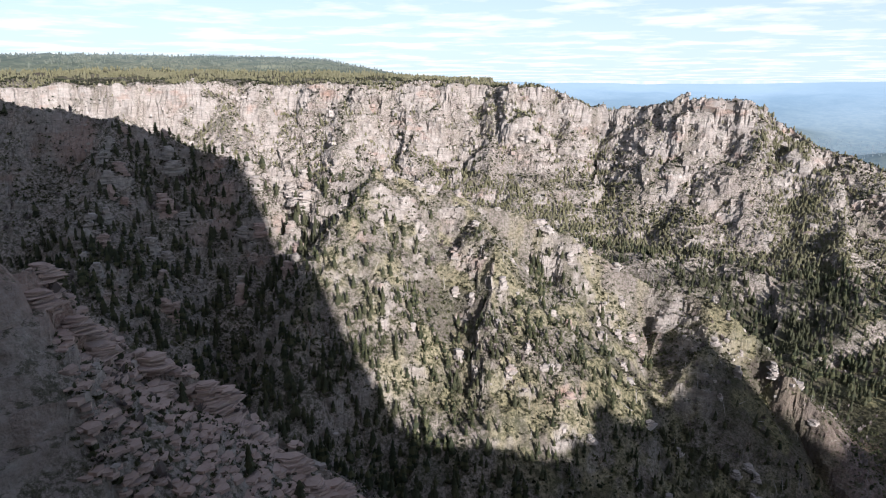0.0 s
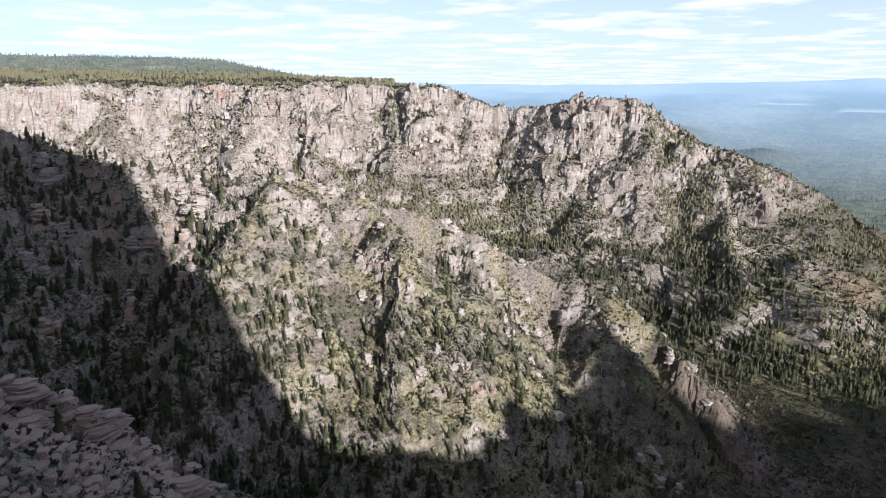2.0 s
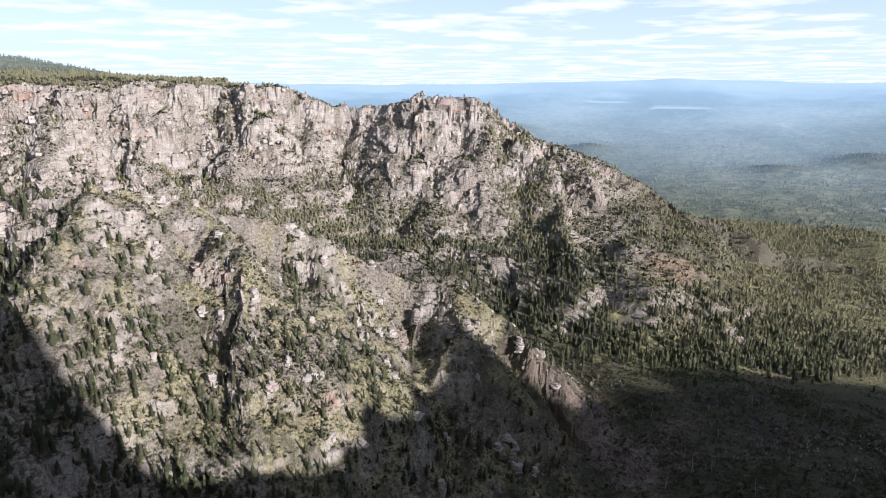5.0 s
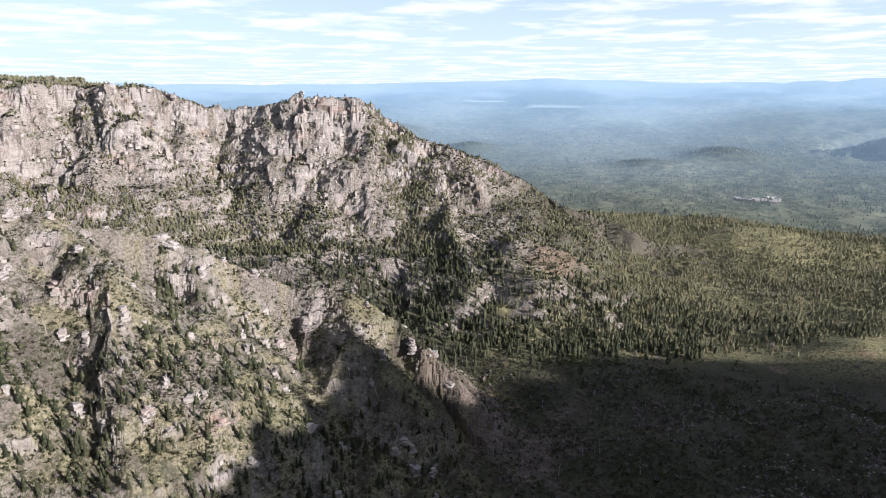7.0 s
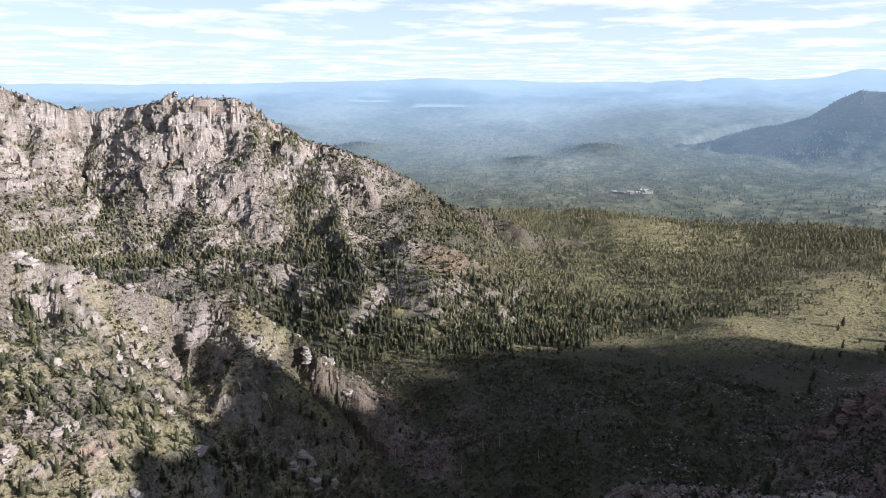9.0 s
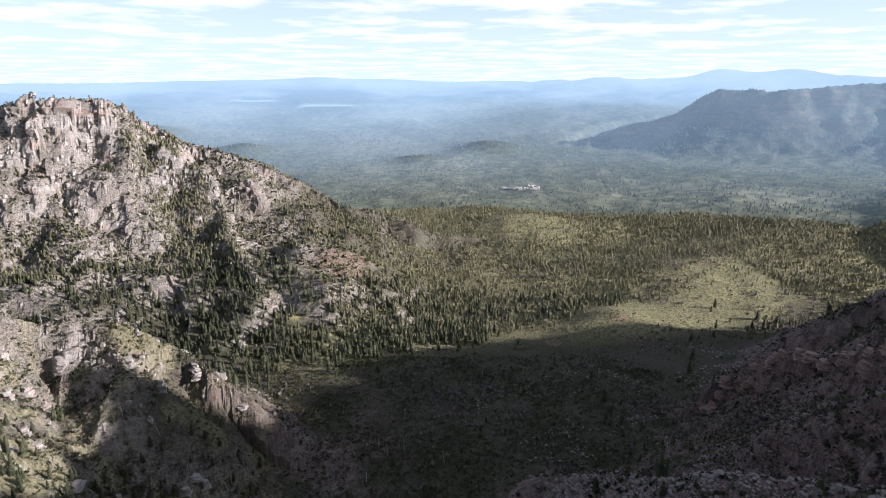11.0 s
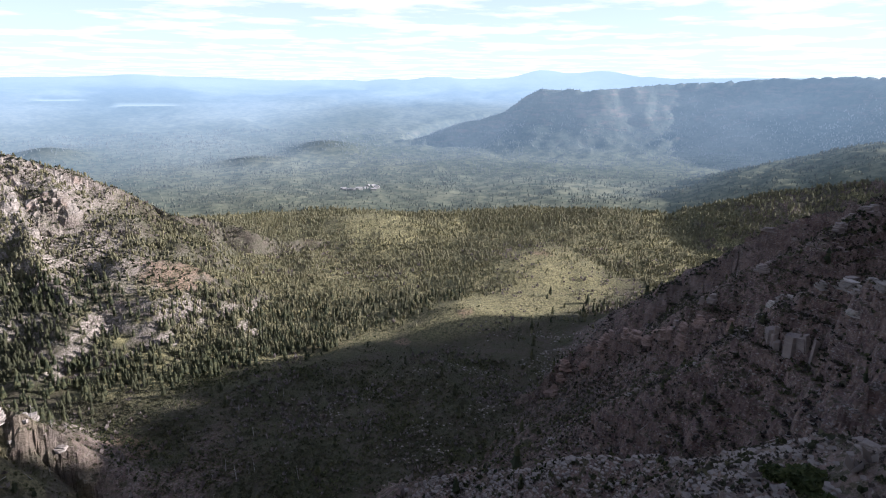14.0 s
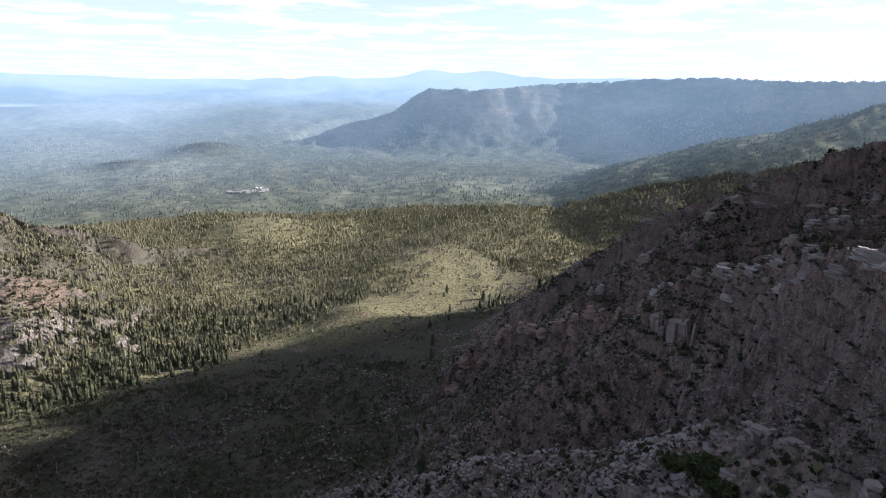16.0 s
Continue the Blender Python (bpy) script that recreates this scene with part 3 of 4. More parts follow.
# ---- ground ----
RR = np.hypot(GX, GY)
COVER = np.clip(0.5 * smooth(-30, 30, GX) * smooth(150, 110, GX) * smooth(520, 560, GY) * smooth(700, 660, GY) + 0.35 * smooth(-330, -300, GX) * smooth(130, 100, GX) * smooth(380, 420, GY) * smooth(680, 640, GY) + 0.75 * smooth(180, 330, GX) * smooth(620, 480, GY) * (0.6 + 0.8 * fbm(GX, GY, 30, 3, 95)) + smooth(95, 25, GZ + 25 * fbm(GX, GY, 90, 3, 91)) * smooth(0.9, 0.5, SLOPE)
                + smooth(1250, 1500, RR) * smooth(0.8, 0.4, SLOPE) + 0.75 * smooth(230, 380, GX) * smooth(850, 950, GY) + 0.35 * smooth(0.1, 0.5, fbm(GX, GY, 70, 3, 93)), 0, 1)
MEADOW = np.clip(0.82 * smooth(1.0, 0.55, np.hypot((GX - 720) / 250, (GY - 650 + 0.12 * (GX - 660)) / 75))
                 + 0.8 * smooth(1, 0.4, np.hypot(GX - 880, GY - 740) / 130) + 0.8 * smooth(1, 0.4, np.hypot(GX - 820, GY - 1180) / 150), 0, 1) * smooth(0.9, 0.5, SLOPE)
BARE = np.zeros(GX.shape)
for bx, by, br in ((300, 935, 62), (500, 668, 12), (905, 760, 22), (1071, 1620, 60), (1120, 1560, 40), (600, 655, 14), (470, 1330, 40), (150, 640, 30)):
    BARE = np.maximum(BARE, 0.62 * smooth(1.0, 0.4, np.hypot(GX - bx, (GY - by)) / br + 0.9 * fbm(GX, GY, br * 0.7, 5, 97, 0.65)))
FACE_GRASS = 0.5 * FACE * smooth(-0.15, 0.3, fbm(GX, GY, 16, 4, 100))
MEADOW = np.maximum(MEADOW * smooth(130, 80, GZ), (0.65 + 0.35 * smooth(-0.2, 0.3, fbm(GX, GY, 110, 3, 99))) * np.maximum(smooth(700, 800, GY + 0.12 * GX), smooth(880, 980, GX)) * smooth(0, 120, GX - 100) * smooth(90, 50, GZ) * smooth(0.55, 0.3, SLOPE))
RUST = np.zeros(GX.shape)
for bx, by, br in ((525, 370, 90), (-585, 455, 40), (-470, 480, 40), (-235, 150, 60), (700, 250, 90), (60, 590, 25)):
    RUST = np.maximum(RUST, 0.6 * smooth(1.2, 0.4, np.hypot(GX - bx, (GY - by)) / br + 0.7 * fbm(GX, GY, 26, 4, 98)))
FLOOR = smooth(180, 260, GX) * smooth(40, 20, GZ) * smooth(0.45, 0.25, SLOPE) * smooth(400, 450, GY)
COVER = np.maximum(COVER, 0.9 * FLOOR)
SHEET = sheet_mesh("ground", BX, BY, GZ, {"rock": ROCK * (1 - 0.75 * smooth(240, 330, GX) * smooth(640, 520, GY)) * (1 - 0.8 * smooth(60, 110, GX) * smooth(345, 300, GY)) * (1 - (0.6 + 0.3 * smooth(800, 950, RR)) * smooth(0.0, 0.3, fbm(GX, GY, 30, 4, 96)) * smooth(380, 450, RR)) * (1 - 0.75 * smooth(-30, 30, GX) * smooth(520, 560, GY) * smooth(700, 660, GY)) * smooth(30 + 90 * smooth(100, 200, GX) * smooth(520, 640, GY), 80 + 90 * smooth(100, 200, GX) * smooth(520, 640, GY), GZ), "cover": COVER, "meadow": np.maximum(MEADOW, FACE_GRASS), "bare": BARE, "rust": RUST, "heath": (1 - 0.85 * FLOOR) * np.maximum.reduce([0.9 * HEATH, FOREHEATH, 0.75 * smooth(60, 140, GX) * smooth(720, 600, GY) * smooth(0.0, 0.35, fbm(GX, GY, 80, 4, 94) + 0.6 * smooth(0.2, 0.5, SLOPE)) * (1 - MEADOW)])})
SHEET.materials.append(M_GROUND)
tagged(new("ground", SHEET), "canyon land of pale bedded cliffs, pinkish scree and scrubby green valley floor", "ground", kind="structure")


# ---- distance ----
def distance_material():
    m, n, l, bs = nodes_of("distance_haze_glow")
    g = n.new("ShaderNodeNewGeometry")
    vec = g.outputs["Position"]
    a = n.new("ShaderNodeAttribute"); a.attribute_name = "far"
    streak = noise_node(n, l, stretched(n, l, vec, (0.0014, 0.0014, 0.004)), 1.0, 6, 0.6, 0.40, 0.62)
    near = mixc(n, l, streak, (0.155, 0.165, 0.110), (0.22, 0.22, 0.145))
    tree_n = noise_node(n, l, stretched(n, l, vec, (0.03, 0.03, 0.02)), 1.0, 4, 0.7, 0.40, 0.60)
    near = mixc(n, l, math_node(n, l, "MULTIPLY", tree_n, 0.7), near, (0.055, 0.072, 0.055))
    ms = n.new("ShaderNodeAttribute"); ms.attribute_name = "mesa"
    near = mixc(n, l, ms.outputs["Fac"], near, mixc(n, l, tree_n, (0.115, 0.125, 0.095), (0.065, 0.080, 0.065)))
    cf = n.new("ShaderNodeAttribute"); cf.attribute_name = "cliff"
    crag = noise_node(n, l, stretched(n, l, vec, (0.012, 0.012, 0.05)), 1.0, 5, 0.7, 0.50, 0.64)
    near = mixc(n, l, math_node(n, l, "MULTIPLY", cf.outputs["Fac"], crag), near, (0.27, 0.17, 0.135))
    # haze is painted in: base darkens and a blue glow grows with distance
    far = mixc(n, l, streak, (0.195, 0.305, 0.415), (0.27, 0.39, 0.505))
    lk = n.new("ShaderNodeAttribute"); lk.attribute_name = "lake_haze"
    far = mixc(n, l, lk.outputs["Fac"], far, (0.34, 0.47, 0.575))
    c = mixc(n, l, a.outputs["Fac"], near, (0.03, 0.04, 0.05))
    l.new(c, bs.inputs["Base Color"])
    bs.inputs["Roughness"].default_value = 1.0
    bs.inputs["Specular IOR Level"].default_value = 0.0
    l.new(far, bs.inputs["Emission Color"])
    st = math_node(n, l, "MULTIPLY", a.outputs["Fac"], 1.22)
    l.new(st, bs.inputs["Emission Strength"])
    return m


M_FAR = distance_material()


AZ_BACK = AZ[::2]


def backdrop():
    rr, X, Y = patch(1620, 4900, AZ_BACK)
    D, az = np.hypot(X - CX, Y - CY), np.degrees(np.arctan2(X - CX, Y - CY))
    Z = terrain(X, Y)
    plain = lambda r: 20 + 300 * np.clip((r - 2600) / 2150, 0, 1) ** 1.25
    Zf = plain(D) - 60 * smooth(2300, 2000, D) + (4 + 14 * smooth(2700, 3600, D)) * (fbm(X, Y, 520, 5, 101) + 0.5 * smooth(0.0, 0.12, fbm(X, Y, 700, 3, 105)))
    mesa = smooth(25, 75, Z) * smooth(2100, 2450, D) * smooth(25, 32, az)
    Zf = Zf - 70 * mesa
    Z = np.maximum(Z, Zf)
    # wooded hills, darkened in colour as under cloud shadow, and pale lakes on the plain
    dark, lake_haze = np.zeros(X.shape), np.zeros(X.shape)
    for ha, hd, hr, hh in ((10.7, 2850, 120, 40), (31.8, 2800, 150, 44), (25.5, 2560, 120, 22), (3.5, 3300, 160, 40)):
        h = np.exp(-((X - CX - hd * math.sin(radians(ha))) ** 2 + (Y - CY - hd * math.cos(radians(ha))) ** 2) / (hr * hr))
        Z, dark = Z + hh * h, np.maximum(dark, h)
    for la, ld, lw, ll in ((18, 3950, 3.0, 26), (12, 4120, 1.8, 22)):
        h = smooth(1.2, 0.7, np.hypot((az - la) / lw, (D - ld) / ll) + 0.4 * fbm(X, Y, 160, 3, 107))
        Z, lake_haze = Z * (1 - h) + h * (plain(ld) + 3), np.maximum(lake_haze, h)
    # the ranges that close the view
    crest = 6 + 9 * fbm(az, az * 0, 9, 4, 103) + 58 * np.exp(-((az - 50.6) / 1.9) ** 2) + 54 * np.exp(-((az - 55.2) / 2.9) ** 2) \
        + 10 * np.exp(-((az - 42) / 2.6) ** 2) + 22 * np.exp(-((az - 17) / 9) ** 2) + 20 * smooth(40, 70, az)
    Z = Z + smooth(4480, 4800, D) * crest
    Z[0] = terrain(X[:1], Y[:1])[0] - 3
    # share of painted haze, thinner over the mesa and the dark hills
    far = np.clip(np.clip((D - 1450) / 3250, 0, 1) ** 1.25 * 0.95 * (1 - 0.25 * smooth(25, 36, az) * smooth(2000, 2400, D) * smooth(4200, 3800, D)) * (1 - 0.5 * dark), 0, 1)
    cliff = 0.6 * smooth(0.5, 0.85, slope_of(X, Y, Z)) * mesa
    # the lake colour also pales the farthest ranges, as painted haze
    me = sheet_mesh("backdrop", X, Y, Z, {"far": far, "lake_haze": np.maximum(lake_haze, 0.5 * smooth(4300, 4700, D)), "mesa": np.maximum(mesa, dark), "cliff": cliff}, False)
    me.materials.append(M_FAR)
    tagged(new("backdrop", me), "far plains, a wooded mesa and low mountain ranges in painted blue haze", "distance", kind="structure")
    return rr, Z, far


BACK = backdrop()


def far_ground(x, y):
    """Height of the distant sheet, by its own grid."""
    rr, Z, far = BACK
    a = np.mod(np.arctan2(x - CX, y - CY) - AZ[0], 2 * np.pi) + AZ[0]
    fi, fj = np.interp(np.hypot(x - CX, y - CY), rr, np.arange(len(rr))), np.interp(a, AZ_BACK, np.arange(len(AZ_BACK)))
    i, j = np.minimum(fi.astype(int), len(rr) - 2), np.minimum(fj.astype(int), len(AZ_BACK) - 2)
    u, v = fi - i, fj - j
    z = Z[i, j] * (1 - u) * (1 - v) + Z[i + 1, j] * u * (1 - v) + Z[i, j + 1] * (1 - u) * v + Z[i + 1, j + 1] * u * v
    return z, z * 0, z * 0


def far_wood_material():
    """Woods of the far backdrop; painted haze dims their colour and glows blue with distance."""
    m, n, l, bs = nodes_of("distant_wood_haze_glow")
    g = n.new("ShaderNodeNewGeometry")
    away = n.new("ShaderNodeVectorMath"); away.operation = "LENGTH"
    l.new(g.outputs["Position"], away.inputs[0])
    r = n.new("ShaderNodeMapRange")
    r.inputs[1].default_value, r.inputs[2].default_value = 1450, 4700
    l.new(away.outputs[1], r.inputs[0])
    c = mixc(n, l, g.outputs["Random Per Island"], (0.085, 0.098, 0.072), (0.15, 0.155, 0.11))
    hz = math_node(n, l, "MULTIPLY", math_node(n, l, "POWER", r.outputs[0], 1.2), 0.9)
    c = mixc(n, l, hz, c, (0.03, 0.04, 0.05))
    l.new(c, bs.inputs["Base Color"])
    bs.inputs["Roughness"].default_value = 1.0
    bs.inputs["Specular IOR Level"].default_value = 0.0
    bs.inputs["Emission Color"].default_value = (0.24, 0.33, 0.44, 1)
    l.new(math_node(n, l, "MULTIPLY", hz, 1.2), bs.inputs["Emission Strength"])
    return m


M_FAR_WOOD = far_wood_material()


# ---- vegetation ----
def scatter(n, r0, r1, seed, a0=-61.0, a1=91.0):
    """Even random places on a ring of the plan."""
    g = np.random.default_rng(seed)
    r = np.sqrt(g.random(n) * (r1 * r1 - r0 * r0) + r0 * r0)
    a = np.radians(a0 + (a1 - a0) * g.random(n))
    return CX + r * np.sin(a), CY + r * np.cos(a), g


def line_far(x, y, pts):
    """Distance to a line of points in plan."""
    best = np.full(x.shape, 1e9)
    for (x0, y0), (x1, y1) in zip(pts, pts[1:]):
        ln2 = (x1 - x0) ** 2 + (y1 - y0) ** 2
        t = np.clip(((x - x0) * (x1 - x0) + (y - y0) * (y1 - y0)) / ln2, 0, 1)
        best = np.minimum(best, np.hypot(x - x0 - t * (x1 - x0), y - y0 - t * (y1 - y0)))
    return best


def meadow_at(x, y):
    return np.clip(smooth(1.0, 0.6, np.hypot((x - 720) / 250, (y - 650 + 0.12 * (x - 660)) / 75)) + smooth(1.0, 0.7, np.hypot((x - 300) / 260, (y - 620) / 130))
                   + 0.9 * smooth(1, 0.5, np.hypot(x - 880, y - 740) / 130) + 0.9 * smooth(1, 0.5, np.hypot(x - 820, y - 1180) / 150)
                   + smooth(1.1, 0.7, np.hypot(x - 300, y - 935) / 62) + smooth(1.1, 0.8, np.hypot(x - 1071, y - 1620) / 60), 0, 1)


def conifer_share(x, y, z, sl):
    """How thickly conifers stand, 0 to 1 (1: one to about 100 square metres)."""
    r = np.hypot(x, y)
    clump = smooth(-0.15, 0.35, fbm(x, y, 75, 4, 201))
    valley = 0.5 * np.maximum(smooth(740, 800, y + 0.1 * x), smooth(880, 980, x)) * smooth(160 + 70 * smooth(120, 220, x), 110 + 60 * smooth(120, 220, x), z) * smooth(1.1, 0.75, sl) * (0.45 + 0.55 * clump)
    beyond = smooth(1380, 1500, r) * (0.14 + 0.46 * clump)
    gorge = smooth(60, 22, line_far(x, y, [(75, 1225), (105, 1150), (122, 1050), (135, 960), (130, 860)]))
    gorge = np.maximum(gorge, 0.8 * smooth(50, 20, line_far(x, y, [(-420, 860), (-250, 850), (-90, 850), (60, 840)])))
    gorge = np.maximum(gorge, 0.9 * smooth(60, 20, line_far(x, y, [(-540, 330), (-380, 380), (-270, 400), (-190, 440), (-100, 480)])))
    gorge = np.maximum(gorge, 0.55 * smooth(-600, -540, x) * smooth(-310, -350, x) * smooth(400, 440, y) * smooth(575, 545, y))
    gorge = np.maximum(gorge, 0.95 * smooth(58, 30, line_far(x, y, [(135, 860), (190, 800), (270, 755), (400, 742)])))
    gorge = np.maximum(gorge, 0.95 * smooth(55, 28, line_far(x, y, [(-430, 368), (-330, 375), (-250, 345), (-170, 360), (-110, 392)])))
    gorge = np.maximum(gorge, 0.8 * smooth(42, 20, line_far(x, y, [(-75, 435), (5, 500), (60, 530)])))
    gorge = np.maximum(gorge, 0.6 * smooth(60, 30, line_far(x, y, [(-390, 1010), (-100, 1035), (-26, 985), (35, 930)])))
    gorge = np.maximum(gorge, 0.45 * smooth(45, 15, line_far(x, y, [(-350, 530), (-270, 490), (-240, 440)])))
    gorge = np.maximum(gorge, 0.5 * smooth(40, 15, line_far(x, y, [(-140, 590), (-120, 540), (-80, 500), (0, 500), (60, 530)])))
    slope = (0.06 + 0.06 * smooth(900, 1000, r)) * clump + 0.28 * smooth(0.25, 0.5, fbm(x, y, 45, 3, 205))
    slope = slope + (0.13 + 0.32 * smooth(900, 1000, r)) * ground_at(x, y, 4)[3] * (0.5 + 0.5 * clump)
    d = np.maximum.reduce([valley, beyond, gorge, np.where((y > 330) & (r > 300) & (r < 1400), slope, 0.04 * clump)])
    d = np.where((x > 100) & (x < 880) & (y < 690) & (r < 900), 0.05 * clump, d)
    return d * smooth(3.6, 1.6, sl) * (1 - 0.93 * meadow_at(x, y))


GEN = np.random.default_rng(5)
MID = [conifer_shape(GEN, 5, 7) for _ in range(6)]
TINY = [(v * (1.6, 1.6, 1.0), t) for v, t in (conifer_shape(GEN, 2, 4, False) for _ in range(8))]


def forest(name, label, shapes, n, r0, r1, seed, lo, hi, material, skip=None):
    x, y, g = scatter(n, r0, r1, seed)
    z, sl, rk = ground_at(x, y) if r1 <= 1645 else far_ground(x, y)
    keep = g.random(n) < conifer_share(x, y, z, sl)
    if skip is not None:
        keep &= ~skip(x, y)
    x, y, z = x[keep], y[keep], z[keep]
    h = lo + (hi - lo) * g.random(len(x)) ** 1.3
    me = joined(name, shapes, np.stack([x, y, z - 0.5], -1), h * (0.85 + 0.4 * g.random(len(x))), g.random(len(x)) * 6.28, material, seed, h)
    return tagged(new(name, me), label, "trees", kind="stuff")


# the trees on the ridge face that stand nearest are things of their own
def near_zone(x, y):
    return (x > -330) & (x < 110) & (y > 395) & (y < 640)


def bough_crown(g):
    """A crown of separate drooping boughs, one metre high in all."""
    v, t = [], []
    z, i = 0.16 + 0.08 * g.random(), 0
    while z < 0.985:
        f = (z - 0.16) / 0.84
        rad = 0.19 * (1 - f) ** 0.8 * (0.8 + 0.4 * g.random()) + 0.018
        for k in range(5 if f < 0.7 else 4):
            an = i * 2.4 + k * 6.283 / (5 if f < 0.7 else 4) + 0.5 * g.random()
            rr = rad * (0.6 + 0.6 * g.random())
            c, s = math.cos(an), math.sin(an)
            w = rr * 0.42 + 0.012
            dz = -0.25 * rr - 0.01
            o = len(v)
            v += [(0, 0, z + 0.035), (c * rr * 0.6 - s * w, s * rr * 0.6 + c * w, z + dz * 0.4), (c * rr * 0.6 + s * w, s * rr * 0.6 - c * w, z + dz * 0.4),
                  (c * rr, s * rr, z + dz), (c * rr * 0.5, s * rr * 0.5, z + 0.03)]
            t += [(o, o + 1, o + 4), (o, o + 4, o + 2), (o + 4, o + 1, o + 3), (o + 4, o + 3, o + 2)]
        z += 0.052 + 0.02 * g.random()
        i += 1
    return np.array(v), np.array(t)


def pine_trunk(g):
    v, t = [], []
    n = 6
    for z, r in ((-0.04, 0.024), (0.1, 0.019), (0.45, 0.013), (0.97, 0.003)):
        for k in range(n):
            v.append((r * math.cos(k * 6.283 / n), r * math.sin(k * 6.283 / n), z))
    for b in range(3):
        for k in range(n):
            a, c = b * n + k, b * n + (k + 1) % n
            t += [(a, c, c + n), (a, c + n, a + n)]
    return np.array(v), np.array(t)


def near_trees():
    g = np.random.default_rng(77)
    kinds = []
    for k in range(7):
        tm = raw_mesh("trunk", *pine_trunk(g), M_BARK)
        cm = raw_mesh("crown", *bough_crown(g), M_FIR)
        kinds.append((tm, cm))
    x = -330 + 440 * g.random(1700)
    y = 395 + 245 * g.random(1700)
    z, sl, rk = ground_at(x, y)
    keep = (g.random(1700) < conifer_share(x, y, z, sl)) & near_zone(x, y)
    x, y, z = x[keep], y[keep], z[keep]
    order = np.argsort(np.hypot(x - 0, y - 40))
    first = None
    made = 0
    rest = []
    for i in order:
        if made < 290:
            h = 6.5 + 7.5 * g.random() ** 1.3
            tree = new("conifer_tree")
            tree.location, tree.scale = (x[i], y[i], z[i] - 0.4), (h * (0.7 + 0.4 * g.random()), h * (0.7 + 0.4 * g.random()), h)
            tree.rotation_euler = (0.05 * (g.random() - 0.5), 0.05 * (g.random() - 0.5), 6.28 * g.random())
            tm, cm = kinds[g.integers(0, 7)]
            part("trunk", tm, M_BARK, tree)
            part("crown", cm, M_FIR, tree)
            size = "tall" if h > 12 else "young"
            tagged(tree, f"{size} dark green conifer rooted in the stony ridge slope", "tree", "conifers on the ridge slope")
            made += 1
        else:
            rest.append(i)
    rest = np.array(rest, int)
    if len(rest):
        h = 6 + 8 * g.random(len(rest)) ** 1.2
        me = joined("ridge_conifers", MID, np.stack([x[rest], y[rest], z[rest] - 0.4], -1), h * 1.05, g.random(len(rest)) * 6.28, M_FIR, 78, h)
        tagged(new("ridge_conifers", me), "dark green conifers scattered up the rocky ridge slope", "trees", kind="stuff")


near_trees()
forest("slope_conifers", "dark green conifers on canyon slopes and in gullies", MID, 27000, 110, 1000, 301, 8, 17, M_FIR, skip=near_zone)
forest("valley_conifers", "dense green conifer forest on the valley floor and lower slopes", TINY, 150000, 820, 1400, 303, 4.0, 9.0, M_HAZED_FIR, skip=lambda x, y: (np.hypot(x, y) < 1000) & (x < 250))
forest("far_conifers", "distant dense conifer forest over plateau and rolling valley", TINY, 60000, 1400, 1640, 305, 5, 11, M_HAZED_FIR)
forest("distant_forest", "far conifer forest, blue-green with painted haze", TINY, 90000, 1635, 3300, 307, 5, 10, M_FAR_WOOD)


def shrubs(name, label, n, r0, r1, seed, lo, hi, material, shapes, share, category="shrubs", lift=0.0):
    x, y, g = scatter(n, r0, r1, seed)
    z, sl, rk = ground_at(x, y)
    keep = g.random(n) < share(x, y, z, sl, rk)
    x, y, z = x[keep], y[keep], z[keep]
    h = lo + (hi - lo) * g.random(len(x)) ** 1.6
    me = joined(name, shapes, np.stack([x, y, z + lift], -1), h, g.random(len(x)) * 6.28, material, seed)
    return tagged(new(name, me), label, category, kind="stuff")


CLUMPS = [clump_shape(GEN, 7) for _ in range(6)]
SMALL = [clump_shape(GEN, 4) for _ in range(8)]
THIN = [clump_shape(GEN, 6, 1.2, 0.6) for _ in range(6)]
STONES = [stone_shape(GEN, 0.5 + 0.4 * GEN.random()) for _ in range(8)]

scrub_share = lambda x, y, z, sl, rk: (0.3 + 0.7 * smooth(-0.2, 0.3, fbm(x, y, 40, 3, 211))) * smooth(7.0, 2.5, sl) * (1 - 0.25 * rk)
shrubs("slope_shrubs", "low grey-green shrubs and scrub oak over the stony slopes", 14000, 90, 420, 311, 1.2, 4.0, M_SHRUB, CLUMPS, scrub_share)
shrubs("ridge_face_shrubs", "dense grey-green scrub over the ridge face", 76000, 420, 760, 312, 1.5, 4.8, M_SHRUB, SMALL, scrub_share, lift=0.3)
shrubs("far_slope_shrubs", "scattered green shrubs on the far canyon slopes", 95000, 760, 1400, 313, 2.5, 7.5, M_SHRUB, SMALL,
       lambda x, y, z, sl, rk: scrub_share(x, y, z, sl, rk) * smooth(40, 90, z), lift=0.8)
bare_share = lambda x, y, z, sl, rk: smooth(0.0, 0.4, fbm(x, y, 60, 3, 221)) * smooth(1.8, 0.9, sl)
shrubs("bare_thickets", "leafless grey-brown thickets on slopes and valley bottom", 20000, 110, 1300, 315, 2.5, 6.5, M_BARE, THIN, bare_share, "thicket")
shrubs("boulders", "loose pale boulders strewn on the slopes", 16000, 90, 760, 317, 0.9, 4.5, M_ROCK, STONES,
       lambda x, y, z, sl, rk: smooth(0.1, 0.9, rk) * smooth(60, 90, z) * (1 - smooth(60, 110, x) * smooth(640, 520, y)), "rocks")
spur_zone = lambda x, y: smooth(-275, -250, x) * smooth(-100, -125, x) * smooth(80, 110, y) * smooth(275, 250, y)
